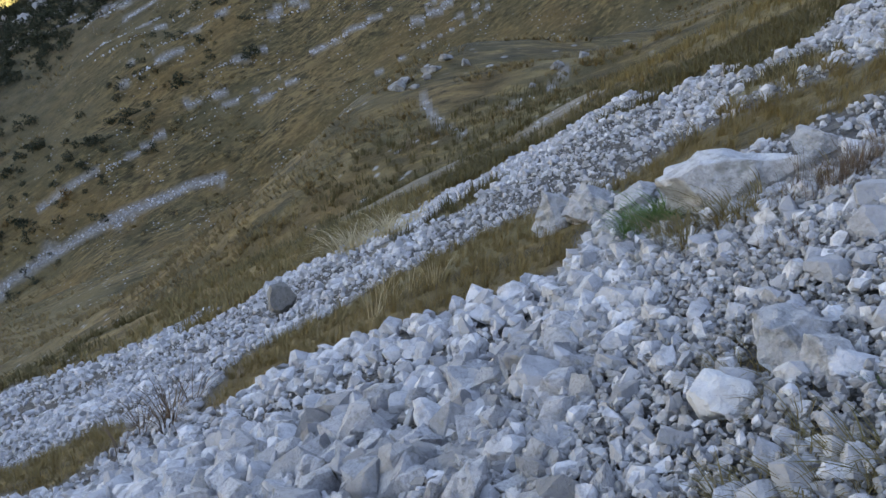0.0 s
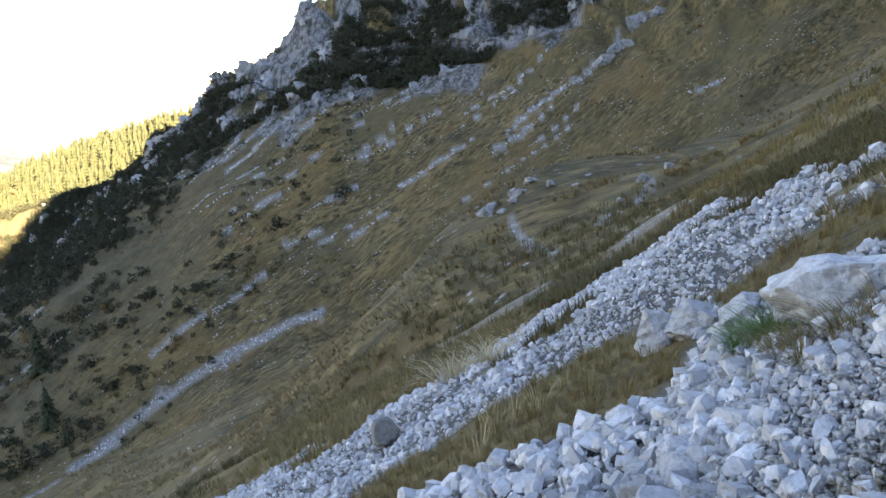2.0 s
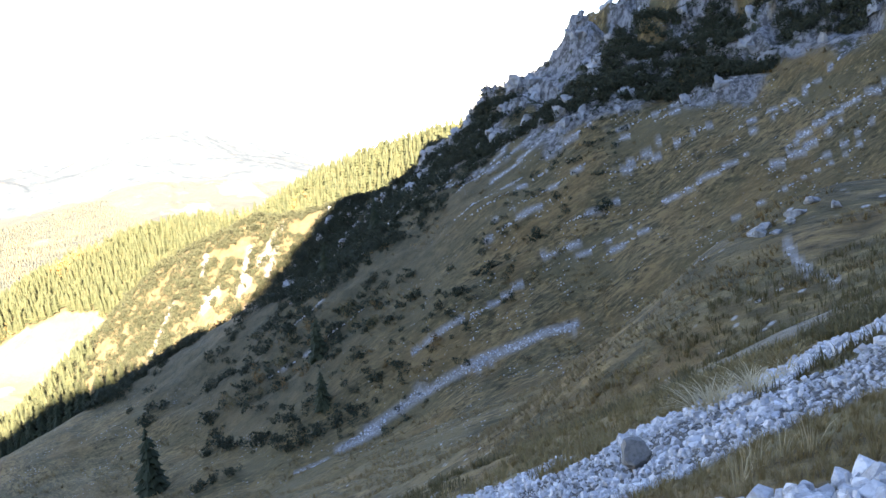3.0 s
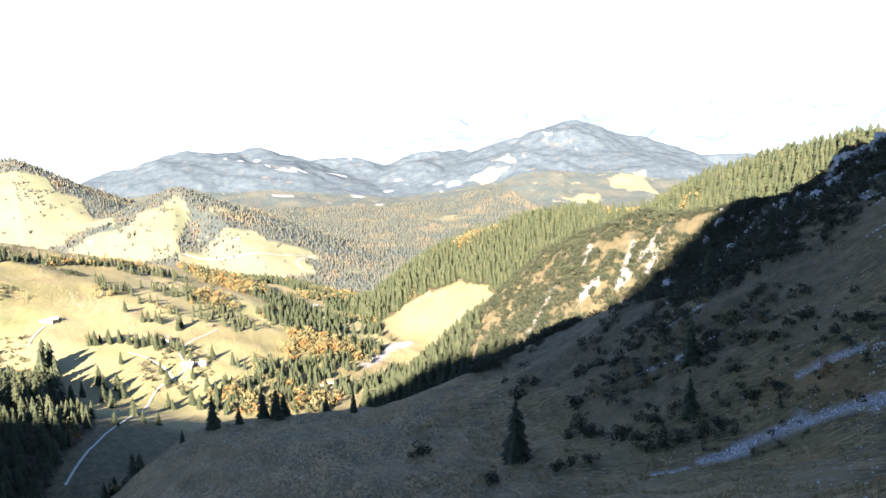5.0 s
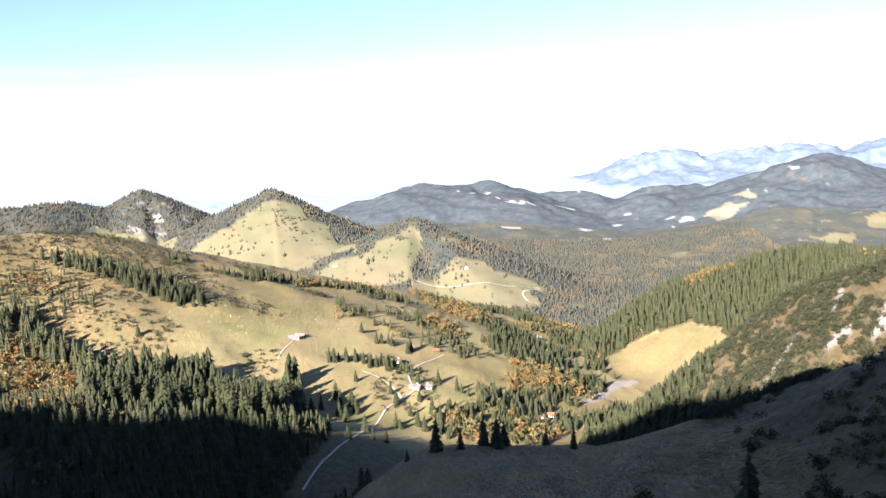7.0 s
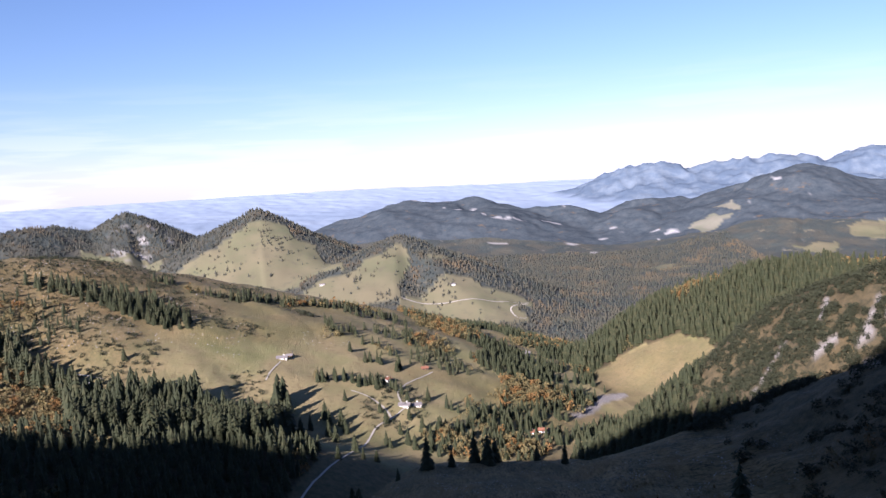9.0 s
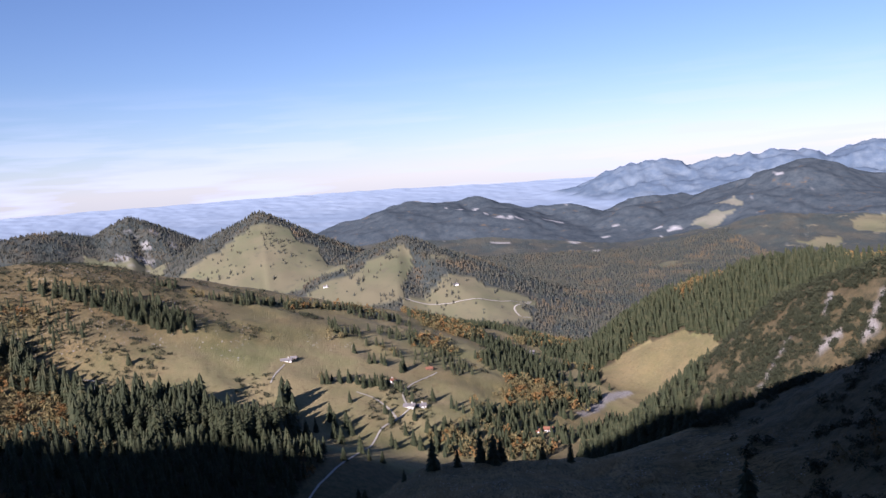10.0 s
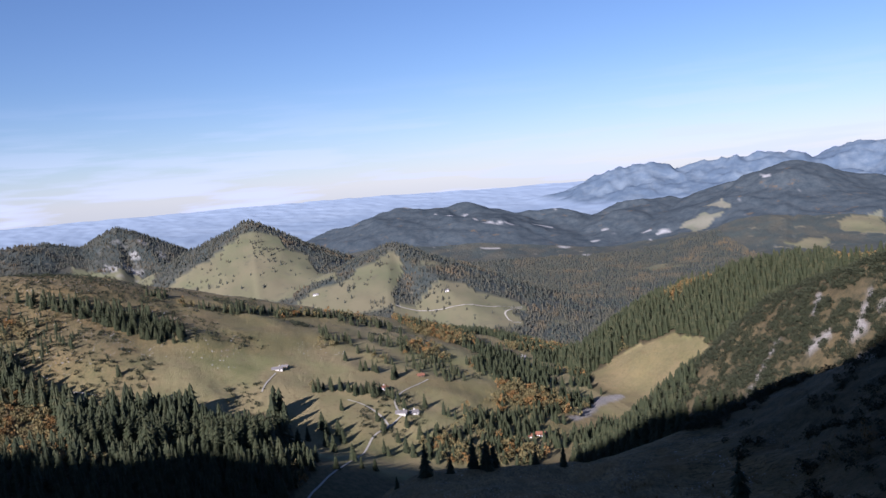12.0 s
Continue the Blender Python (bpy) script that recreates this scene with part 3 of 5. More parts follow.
def turns(n, rng, full=True):
    """Random rotation matrices; not full: about the upright axis only."""
    if full:
        q = rng.normal(size=(n, 4))
    else:
        a = rng.uniform(0, 2 * math.pi, n)
        q = np.stack([np.cos(a / 2), 0 * a, 0 * a, np.sin(a / 2)], 1)
    q /= np.linalg.norm(q, axis=1)[:, None]
    w, x, y, z = q.T
    return np.stack([1 - 2 * (y * y + z * z), 2 * (x * y - z * w), 2 * (x * z + y * w), 2 * (x * y + z * w), 1 - 2 * (x * x + z * z), 2 * (y * z - x * w),
                     2 * (x * z - y * w), 2 * (y * z + x * w), 1 - 2 * (x * x + y * y)], 1).reshape(n, 3, 3)


def scatter(shapes, places, sizes, rng, full=True):
    """Joins copies of the shapes (points, faces) at the places into one set of points and faces."""
    co, fa, base = [], [], 0
    pick = rng.integers(0, len(shapes), len(places))
    for k, (v, f) in enumerate(shapes):
        sel = np.nonzero(pick == k)[0]
        if not len(sel):
            continue
        m = turns(len(sel), rng, full)
        p = np.einsum("nij,nvj->nvi", m, v[None] * sizes[sel][:, None, :] if sizes.ndim == 2 else np.repeat(v[None], len(sel), 0) * sizes[sel][:, None, None])
        co.append((p + places[sel][:, None]).reshape(-1, 3))
        fa.append((f[None] + (base + np.arange(len(sel)) * len(v))[:, None, None]).reshape(-1, f.shape[1]))
        base += len(sel) * len(v)
    return np.concatenate(co), np.concatenate(fa)


def on_ground(x, y, sink=0.0):
    x, y = np.asarray(x, float), np.asarray(y, float)
    return np.stack([x, y, height(x, y) - sink], 1)


def rock_shape(rng, points=14, box=0.6):
    """A broken limestone block: the hull of points between a ball and a box, about 1 across."""
    v = rng.normal(size=(points, 3))
    v /= np.linalg.norm(v, axis=1)[:, None]
    v = v * (1 - box) + v / np.abs(v).max(1)[:, None] * box
    v *= np.array([0.5, 0.5 * rng.uniform(0.6, 0.95), 0.5 * rng.uniform(0.45, 0.8)])
    bm = bmesh.new()
    for p in v:
        bm.verts.new(p)
    out = bmesh.ops.convex_hull(bm, input=bm.verts)
    bmesh.ops.delete(bm, geom=[e for e in out["geom_interior"] + out["geom_unused"] if isinstance(e, bmesh.types.BMVert)], context="VERTS")
    bm.verts.index_update()
    shape = np.array([p.co for p in bm.verts]), np.array([[w.index for w in f.verts] for f in bm.faces])
    bm.free()
    return shape


def boulder_mesh(name, size, seed, mat, cuts=4, crack=0.05, boxy=0.85):
    """A weathered block: a subdivided box, broken by planes and roughened."""
    rng = np.random.default_rng(seed)
    bm = bmesh.new()
    bmesh.ops.create_icosphere(bm, subdivisions=cuts, radius=0.5)
    planes = rng.normal(size=(12, 3))
    planes /= np.linalg.norm(planes, axis=1)[:, None]
    reach = rng.uniform(0.33, 0.52, 12)
    off = rng.uniform(0, 50)
    for p in bm.verts:
        v = np.array(p.co)
        v = v / np.abs(v).max() * 0.5 * boxy + v * (1 - boxy)
        over = planes @ v - reach
        for k in np.nonzero(over > 0)[0]:
            v = v - planes[k] * max(planes[k] @ v - reach[k], 0) * 1.0
        q = Vector(v * np.array(size))
        n = q.normalized()
        m = max(size)
        q += n * (noise.fractal(q / m * 3 + Vector((off, 0, 0)), 0.8, 2.1, 4) * 0.035 * m - abs(noise.noise(q / m * 4 + Vector((0, off, 0)))) * crack * 0.7 * m)
        p.co = q
    me = bpy.data.meshes.new(name)
    bm.to_mesh(me)
    bm.free()
    me.materials.append(mat)
    return me


def blade_shape(rng, blades, spread, bend, width, levels=2):
    """A tuft of bent grass blades, about 1 high."""
    co, fa = [], []
    for _ in range(blades):
        a, h = rng.uniform(0, 2 * math.pi), rng.uniform(0.55, 1.0)
        r, lean = spread * math.sqrt(rng.uniform()), bend * rng.uniform(0.3, 1.2)
        root, way = np.array([r * math.cos(a), r * math.sin(a), -0.05]), np.array([math.cos(a + rng.normal() * 0.6), math.sin(a), 0])
        side = np.array([-way[1], way[0], 0]) * width * rng.uniform(0.6, 1.3)
        base = len(co)
        for k in range(levels):
            f = k / levels
            p = root + way * lean * f * f * h + np.array([0, 0, h * f * (1 - 0.35 * bend * f * f)])
            co += [p - side * (1 - 0.5 * f), p + side * (1 - 0.5 * f)]
        co.append(root + way * lean * h + np.array([0, 0, h * (1 - 0.35 * bend)]))
        for k in range(levels - 1):
            b = base + 2 * k
            fa += [[b, b + 1, b + 3], [b, b + 3, b + 2]]
        b = base + 2 * (levels - 1)
        fa.append([b, b + 1, b + 2])
    return np.array(co), np.array(fa)


def spruce_crown(rng, tiers, fronds, slim, start=0.08):
    """A spruce crown 1 high: whorls of drooping fronds, each a folded kite."""
    co, fa = [], []
    for k in range(tiers):
        f = k / (tiers - 1)
        z = start + (0.985 - start) * f
        reach = slim * (1 - f) ** 0.66 * rng.uniform(0.8, 1.1) + 0.012
        for i in range(max(3, round(fronds * (1 - 0.55 * f)))):
            a = 2 * math.pi * (i + rng.uniform(-0.4, 0.4)) / fronds + k * 2.4
            r = reach * rng.uniform(0.65, 1.12)
            d, s = np.array([math.cos(a), math.sin(a), 0]), np.array([-math.sin(a), math.cos(a), 0])
            drop = r * rng.uniform(0.35, 0.75)
            p0 = np.array([0, 0, z + 0.035])
            tip = d * r + np.array([0, 0, z - drop])
            mid = d * r * 0.55 + np.array([0, 0, z - drop * 0.25])
            w = r * rng.uniform(0.26, 0.40)
            b = len(co)
            co += [p0, mid - s * w + np.array([0, 0, -w * 0.7]), mid + s * w + np.array([0, 0, -w * 0.7]), tip, mid]
            fa += [[b, b + 1, b + 4], [b, b + 4, b + 2], [b + 1, b + 3, b + 4], [b + 4, b + 3, b + 2]]
    b = len(co)
    co += [np.array([-0.012, 0, 0.93]), np.array([0.012, 0.004, 0.93]), np.array([0, 0, 1.0])]
    fa.append([b, b + 1, b + 2])
    return np.array(co), np.array(fa)


def far_spruce(rng, tiers=6, points=7, slim=(0.18, 0.25)):
    """A plain spruce for woods: jagged skirts one over the other."""
    co, fa = [], []
    slim = rng.uniform(*slim)
    for k in range(tiers):
        f = k / tiers
        z, r = 0.06 + 0.9 * f, slim * (1 - f) ** 0.65
        b = len(co)
        co.append([0, 0, z + 0.9 / tiers * 1.35])
        for i in range(2 * points):
            a = math.pi * i / points + k
            q = r * (rng.uniform(0.85, 1.2) if i % 2 == 0 else rng.uniform(0.6, 0.8))
            co.append([q * math.cos(a), q * math.sin(a), z - (0.035 if i % 2 == 0 else 0.0)])
        fa += [[b, b + 1 + i, b + 1 + (i + 1) % (2 * points)] for i in range(2 * points)]
    return np.array(co), np.array(fa)


def leaf_dome(rng, leaves, flat, leaf, hollow=0.55):
    """A bush or crown about 1 across: clusters of small leaf faces round a lumpy dome with gaps."""
    lumps = rng.normal(size=(9, 3)) * 0.26 * np.array([1, 1, flat]) + np.array([0, 0, 0.42 * flat])
    c = lumps[rng.integers(0, 9, leaves)]
    d = rng.normal(size=(leaves, 3))
    d /= np.linalg.norm(d, axis=1)[:, None]
    p = c + d * rng.uniform(hollow, 1.0, leaves)[:, None] * 0.24
    p[:, 2] = np.abs(p[:, 2])
    u = rng.normal(size=(leaves, 3)) * leaf
    v = rng.normal(size=(leaves, 3)) * leaf
    co = np.stack([p - u * 0.5, p + v * 0.6, p + u * 0.5, p - v * 0.6], 1).reshape(-1, 3)
    b = np.arange(leaves)[:, None] * 4
    return co, np.concatenate([b + np.array([[0, 1, 2]]), b + np.array([[0, 2, 3]])])


def tube(points, radii, sides=6):
    """A tapered branch along the points."""
    co, fa = [], []
    for p, r in zip(points, radii):
        co += [[p[0] + r * math.cos(2 * math.pi * i / sides), p[1] + r * math.sin(2 * math.pi * i / sides), p[2]] for i in range(sides)]
    for k in range(len(points) - 1):
        for i in range(sides):
            a, b = k * sides + i, k * sides + (i + 1) % sides
            fa += [[a, b, b + sides], [a, b + sides, a + sides]]
    return np.array(co), np.array(fa)


# ---- materials of the things ----
def stone_material(name, light, dark, stain, depth=0.02, size=1):
    n = Nodes(name, 0.85)
    tone = n.math("ADD", n.math("MULTIPLY", n.island(), 0.6), n.math("MULTIPLY", n.each(), 0.4))
    c = n.mix(n.ramp(tone, 0.1, 0.9), light, dark)
    c = n.mix(n.ramp(n.noise(0.09 * size, 6, rough_=0.7), 0.45, 0.68), c, stain)
    c = n.mix(n.ramp(n.noise(0.35 * size, 5), 0.60, 0.76), c, (0.265, 0.25, 0.215))
    return n.done(c, n.math("ADD", n.noise(0.03 * size, 5), n.math("MULTIPLY", n.noise(0.15 * size, 5), 2.0)), depth, 0.9)


def leaf_material(name, a, b, c, rough_=0.8):
    n = Nodes(name, rough_)
    tone = n.math("ADD", n.math("MULTIPLY", n.island(), 0.7), n.math("MULTIPLY", n.each(), 0.3))
    col = n.mix(n.ramp(tone, 0.0, 0.55), a, b)
    col = n.mix(n.ramp(tone, 0.55, 1.0), col, c)
    return n.done(col)


LIMESTONE = stone_material("pale_limestone", (0.58, 0.58, 0.585), (0.22, 0.22, 0.222), (0.26, 0.258, 0.255))
GRAVEL_STONE = stone_material("dusty_limestone_gravel", (0.48, 0.475, 0.468), (0.20, 0.196, 0.19), (0.21, 0.20, 0.19))
CRAG = stone_material("weathered_crag", (0.42, 0.42, 0.418), (0.35, 0.35, 0.346), (0.21, 0.208, 0.203), 0.05)
LEDGE = stone_material("pale_ledge_limestone", (0.55, 0.55, 0.55), (0.50, 0.50, 0.495), (0.30, 0.295, 0.288), 0.05)
CLIFF = stone_material("weathered_cliff", (0.31, 0.308, 0.30), (0.20, 0.20, 0.195), (0.10, 0.10, 0.096), 0.3, 9)
WHITE_STONE = stone_material("fresh_white_limestone", (0.56, 0.56, 0.55), (0.52, 0.52, 0.51), (0.44, 0.43, 0.42))
DARK_STONE = stone_material("lichened_stone", (0.20, 0.195, 0.18), (0.18, 0.17, 0.155), (0.11, 0.105, 0.095))
STRAW = leaf_material("dry_grass_blades", (0.135, 0.092, 0.034), (0.20, 0.142, 0.058), (0.088, 0.080, 0.028))
TUSSOCK = leaf_material("tussock_blades", (0.12, 0.08, 0.034), (0.20, 0.135, 0.056), (0.085, 0.072, 0.03))
PALE_STRAW = leaf_material("bleached_grass_blades", (0.33, 0.255, 0.14), (0.42, 0.33, 0.19), (0.28, 0.21, 0.115))
GREEN_BLADE = leaf_material("green_grass_blades", (0.05, 0.11, 0.025), (0.08, 0.15, 0.035), (0.13, 0.15, 0.05))
OLIVE_BLADE = leaf_material("olive_grass_blades", (0.068, 0.058, 0.022), (0.105, 0.080, 0.030), (0.050, 0.046, 0.018))
BROWN_TWIG = leaf_material("brown_twigs", (0.10, 0.065, 0.045), (0.15, 0.10, 0.065), (0.20, 0.15, 0.10))
BARK = leaf_material("spruce_bark", (0.07, 0.055, 0.042), (0.09, 0.07, 0.05), (0.11, 0.085, 0.065))
NEEDLES = leaf_material("spruce_needles", (0.017, 0.023, 0.010), (0.026, 0.032, 0.013), (0.043, 0.043, 0.019))
# trees across the valley, paler than NEEDLES because haze is coloured in
FAR_NEEDLES = Nodes("hazy_mixed_forest", 0.9)
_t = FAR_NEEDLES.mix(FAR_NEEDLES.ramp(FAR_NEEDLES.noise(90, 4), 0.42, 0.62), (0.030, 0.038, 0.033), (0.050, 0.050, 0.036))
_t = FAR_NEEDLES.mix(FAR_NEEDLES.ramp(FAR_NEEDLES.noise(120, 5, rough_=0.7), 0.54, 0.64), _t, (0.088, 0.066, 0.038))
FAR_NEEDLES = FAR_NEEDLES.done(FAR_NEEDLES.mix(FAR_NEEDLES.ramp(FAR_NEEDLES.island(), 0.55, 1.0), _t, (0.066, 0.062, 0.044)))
MUGO = leaf_material("dwarf_pine_needles", (0.018, 0.024, 0.013), (0.027, 0.032, 0.016), (0.046, 0.043, 0.021))
AUTUMN = leaf_material("autumn_leaves", (0.145, 0.070, 0.024), (0.165, 0.098, 0.032), (0.098, 0.074, 0.032))
LARCH = leaf_material("yellowing_leaves", (0.085, 0.074, 0.034), (0.135, 0.105, 0.042), (0.055, 0.058, 0.028))
# ---- the scree ----
STONES = [rock_shape(np.random.default_rng(100 + k), 13 + k % 5, 0.45 + 0.03 * k) for k in range(12)]
rng = np.random.default_rng(11)


def clear_of(x, y, spots):
    keep = np.ones(len(x), bool)
    for sx, sy, sr in spots:
        keep &= np.hypot(x - sx, y - sy) > sr
    return keep


# where the boulders lie: x, y and how much room they need
BOULDERS = [(5.77, 0.27, 0.42), (5.78, -0.08, 0.4), (7.32, 1.78, 0.24), (7.05, 1.37, 0.2), (6.57, 0.93, 0.16), (2.97, -0.20, 0.14), (2.65, 0.00, 0.10), (9.95, 6.7, 0.28)]


def stones_in(n, x0, x1, y0, y1, small, large, power, sink=0.18):
    x, y = rng.uniform(x0, x1, n), rng.uniform(y0, y1, n)
    keep = (near_scree(x, y) > 0.55) & clear_of(x, y, BOULDERS)
    x, y = x[keep], y[keep]
    s = small + (large - small) * rng.uniform(0, 1, len(x)) ** power
    # bands of coarse and of fine stones run down the slope
    s *= 0.55 + 0.72 * step(-0.5, 0.5, fbm(x, y * 0.4, 1.1, 2, 91))
    s *= 1 - 0.42 * step(1.0, 0.1, y) * step(5.4, 4.2, x)
    s *= 1 + 0.22 * step(0.4, 1.4, y) * step(4.8, 3.8, x)
    p = on_ground(x, y)
    p[:, 2] += s * (0.22 - sink) + rng.uniform(0, 0.05, len(x))
    return p, s


lower = stones_in(20000, 1.0, 8.2, -4.0, 10.0, 0.045, 0.21, 2.8)
middle = stones_in(24000, 7.5, 20.0, -7.0, 12.0, 0.05, 0.22, 3.2)
upper = stones_in(11000, 4.0, 19.0, 8.0, 46.0, 0.08, 0.28, 2.8)
fine = stones_in(30000, 1.2, 5.6, -2.6, 1.1, 0.022, 0.08, 1.8)
stone_p = np.concatenate([lower[0], middle[0], upper[0]])
stone_s = np.concatenate([lower[1], middle[1], upper[1]])
biggest = np.argsort(-stone_s + 0.08 * np.hypot(stone_p[:, 0] - 2.5, stone_p[:, 1] - 1))[:280]
rest = np.setdiff1d(np.arange(len(stone_s)), biggest)
co, fa = scatter(STONES, stone_p[rest], stone_s[rest], rng)
tagged(new("scree_stones", mesh_of("scree_stones", co, fa, [LIMESTONE])), "grey-white broken limestone scree covering the steep slope", "scree", kind="stuff")
tagged(new("scree_gravel", mesh_of("scree_gravel", *scatter(STONES, *fine, rng), [GRAVEL_STONE])), "fine dusty grey gravel between the scree blocks", "gravel", kind="stuff")
stone_data = [mesh_of("stone", v, f, [LIMESTONE]) for v, f in STONES]
scree = thing("scree_chute", 3.5, 1.0, ground_z(3.5, 1.0), "loose angular limestone blocks lying on the scree", "scree")
for k, q in zip(biggest, turns(len(biggest), rng)):
    ob = part("stone", stone_data[k % 12], scree)
    ob.matrix_basis = Matrix.Translation(Vector(stone_p[k]) - scree.location) @ Matrix(q.tolist()).to_4x4() @ Matrix.Scale(stone_s[k] * 1.1, 4)

# ---- boulders and loose blocks ----
def boulder(name, x, y, size, turn, tilt, seed, mat, label, sink=0.3, cuts=4, crack=0.05, lean=-8):
    ob = new(name, boulder_mesh(name, size, seed, mat, cuts, crack))
    ob.matrix_basis = pose(x, y, ground_z(x, y) + size[2] * (0.5 - sink), tilt, lean, turn)
    return tagged(ob, label, "boulder")


boulder("boulder", 5.78, 0.13, (1.14, 0.60, 0.50), 104, 10, 3, LEDGE, "long pale limestone boulder half sunk in the scree", 0.36, 5, 0.14, 14)
boulder("boulder", 6.02, -0.32, (0.36, 0.32, 0.24), 80, 8, 5, CRAG, "pale limestone slab leaning on the long boulder", 0.30, 4, 0.12)
boulder("boulder", 7.32, 1.78, (0.58, 0.44, 0.46), 60, 14, 8, CRAG, "cracked grey limestone boulder beside the grass", 0.25, 5, 0.2)
boulder("boulder", 7.05, 1.37, (0.46, 0.38, 0.44), 75, 12, 10, CRAG, "cracked grey limestone block leaning on its neighbour", 0.25, 5, 0.18)
boulder("boulder", 6.57, 0.93, (0.36, 0.32, 0.32), 20, 5, 12, CRAG, "rounded grey limestone boulder on the scree", 0.22, 4)
boulder("boulder", 2.97, -0.20, (0.37, 0.29, 0.25), 70, 14, 15, CRAG, "squat pale limestone boulder bedded in gravel", 0.25, 5, 0.16)
boulder("boulder", 2.76, -0.32, (0.20, 0.17, 0.16), 30, 10, 17, CRAG, "small pale limestone block beside the squat boulder", 0.22)
boulder("white_stone", 2.65, 0.00, (0.28, 0.21, 0.19), 115, 10, 21, WHITE_STONE, "fresh white angular stone lying on gravel", 0.16, 3)
boulder("boulder", 9.95, 6.75, (0.56, 0.48, 0.62), 40, 4, 24, DARK_STONE, "upright brown-grey lichened block in the scree", 0.15, 3)
boulder("white_stone", 11.9, 11.4, (0.30, 0.24, 0.26), 10, 8, 27, WHITE_STONE, "bright white block at the edge of the scree", 0.2, 3)
for k, (x, y, s) in enumerate([(3.33, 0.81, 0.30), (3.23, 1.31, 0.24), (3.50, 0.47, 0.17), (3.30, 0.47, 0.16), (4.00, -0.52, 0.26), (4.40, -0.53, 0.24), (4.33, 0.94, 0.20), (4.14, 0.61, 0.24), (3.58, 1.62, 0.20), (3.70, 2.06, 0.22), (3.15, 1.60, 0.20), (3.59, 2.42, 0.22), (3.41, 2.67, 0.22), (3.01, 2.97, 0.24), (2.73, 0.75, 0.22), (3.43, 1.20, 0.20), (4.69, 1.51, 0.18), (5.52, 1.12, 0.22), (4.62, 0.25, 0.16), (4.91, 0.49, 0.18), (3.17, 1.04, 0.20), (3.61, -0.35, 0.20), (2.70, -0.39, 0.16), (3.99, 1.07, 0.19), (4.61, 2.01, 0.22), (4.11, 2.53, 0.22)]):
    boulder("stone_block", x, y, (s, s * 0.8, s * 0.58), 37 * k, 12, 40 + k, LIMESTONE, "flat angular limestone block resting on the scree", 0.12, 3)

# ---- grass on the near slope ----
TUFTS = [blade_shape(np.random.default_rng(200 + k), 26, 0.22, 0.55, 0.012, 3) for k in range(4)]
THIN = [blade_shape(np.random.default_rng(220 + k), 11, 0.35, 0.6, 0.03, 2) for k in range(4)]


def grass(name, x, y, size, mat, shapes, label):
    co, fa = scatter(shapes, on_ground(x, y, 0.02), size, rng, False)
    return tagged(new(name, mesh_of(name, co, fa, [mat])), label, "grass", kind="stuff")


x, y = rng.uniform(4.0, 10.5, 9000), rng.uniform(-9, 10, 9000)
keep = (near_scree(x, y) < 0.4) & clear_of(x, y, BOULDERS)
grass("grass_strip", x[keep], y[keep], rng.uniform(0.10, 0.26, keep.sum()), STRAW, TUFTS, "dry brown-gold mountain grass in strips between scree")
FARTUFT = [blade_shape(np.random.default_rng(230 + k), 6, 0.5, 0.8, 0.09, 1) for k in range(4)]
r, a = np.exp(rng.uniform(np.log(11), np.log(40), 13000)), np.radians(rng.uniform(14, 100, 13000))
x, y = r * np.sin(a), r * np.cos(a)
keep = (near_scree(x, y) < 0.3) & (x > 8) & (fbm(x, y, 9, 3, 51) < 0.7)
clump = fbm(x, y * 0.4, 5, 3, 55)
for mat, sel, label in ((STRAW, keep & (clump > 0.05), "dry golden tussock grass in patches on the steep slope"), (OLIVE_BLADE, keep & (clump < -0.15), "dull olive grass in patches on the steep slope")):
    grass("slope_grass", x[sel], y[sel], (0.16 + 0.011 * r[sel]) * rng.uniform(0.6, 1.3, sel.sum()), mat, THIN, label)
r, a = np.exp(rng.uniform(np.log(35), np.log(260), 42000)), np.radians(rng.uniform(12, 100, 42000))
x, y = r * np.sin(a), r * np.cos(a)
m = cover(x, y, None)
keep = (m[0] < 0.3) & (m[1] < 0.4) & (fbm(x, y * 0.5, 7, 3, 53) > 0.12) & (x < 270)
grass("far_slope_grass", x[keep], y[keep], (0.20 + 0.0055 * r[keep]) * rng.uniform(0.5, 1.3, keep.sum()), TUSSOCK, FARTUFT, "brown tussocks dotted over the far slope")


def tuft(name, x, y, high, shapes, mat, label, count, spread):
    px, py = x + rng.normal(0, spread, count), y + rng.normal(0, spread, count)
    root = Vector((x, y, ground_z(x, y)))
    co, fa = scatter(shapes, on_ground(px, py, 0.03) - np.array(root), high * rng.uniform(0.75, 1.15, count), rng, False)
    ob = new(name, mesh_of(name, co, fa, [mat]))
    ob.location = root
    return tagged(ob, label, "grass tuft", kind="stuff" if name == "flower_stalks" else "")


DROOP = [blade_shape(np.random.default_rng(240 + k), 44, 0.18, 1.1, 0.012, 4) for k in range(3)]
tuft("grass_tuft", 5.69, 0.68, 0.34, DROOP, GREEN_BLADE, "fresh green drooping grass tuft beside the boulder", 26, 0.08)
tuft("grass_tuft", 4.95, 0.36, 0.32, DROOP, STRAW, "yellowing grass tuft at the boulder's foot", 6, 0.09)
tuft("grass_tuft", 4.9, 0.02, 0.30, DROOP, STRAW, "dry grass tuft below the long boulder", 16, 0.14)
tuft("grass_tuft", 5.12, 0.42, 0.26, DROOP, STRAW, "yellowing grass tuft under the boulder's edge", 10, 0.08)
tuft("grass_tuft", 2.08, -0.44, 0.15, DROOP, STRAW, "withered grass tuft on the gravel edge", 14, 0.10)
tuft("grass_tuft", 2.45, -0.52, 0.13, DROOP, GREEN_BLADE, "small green tuft among gravel and stones", 5, 0.06)
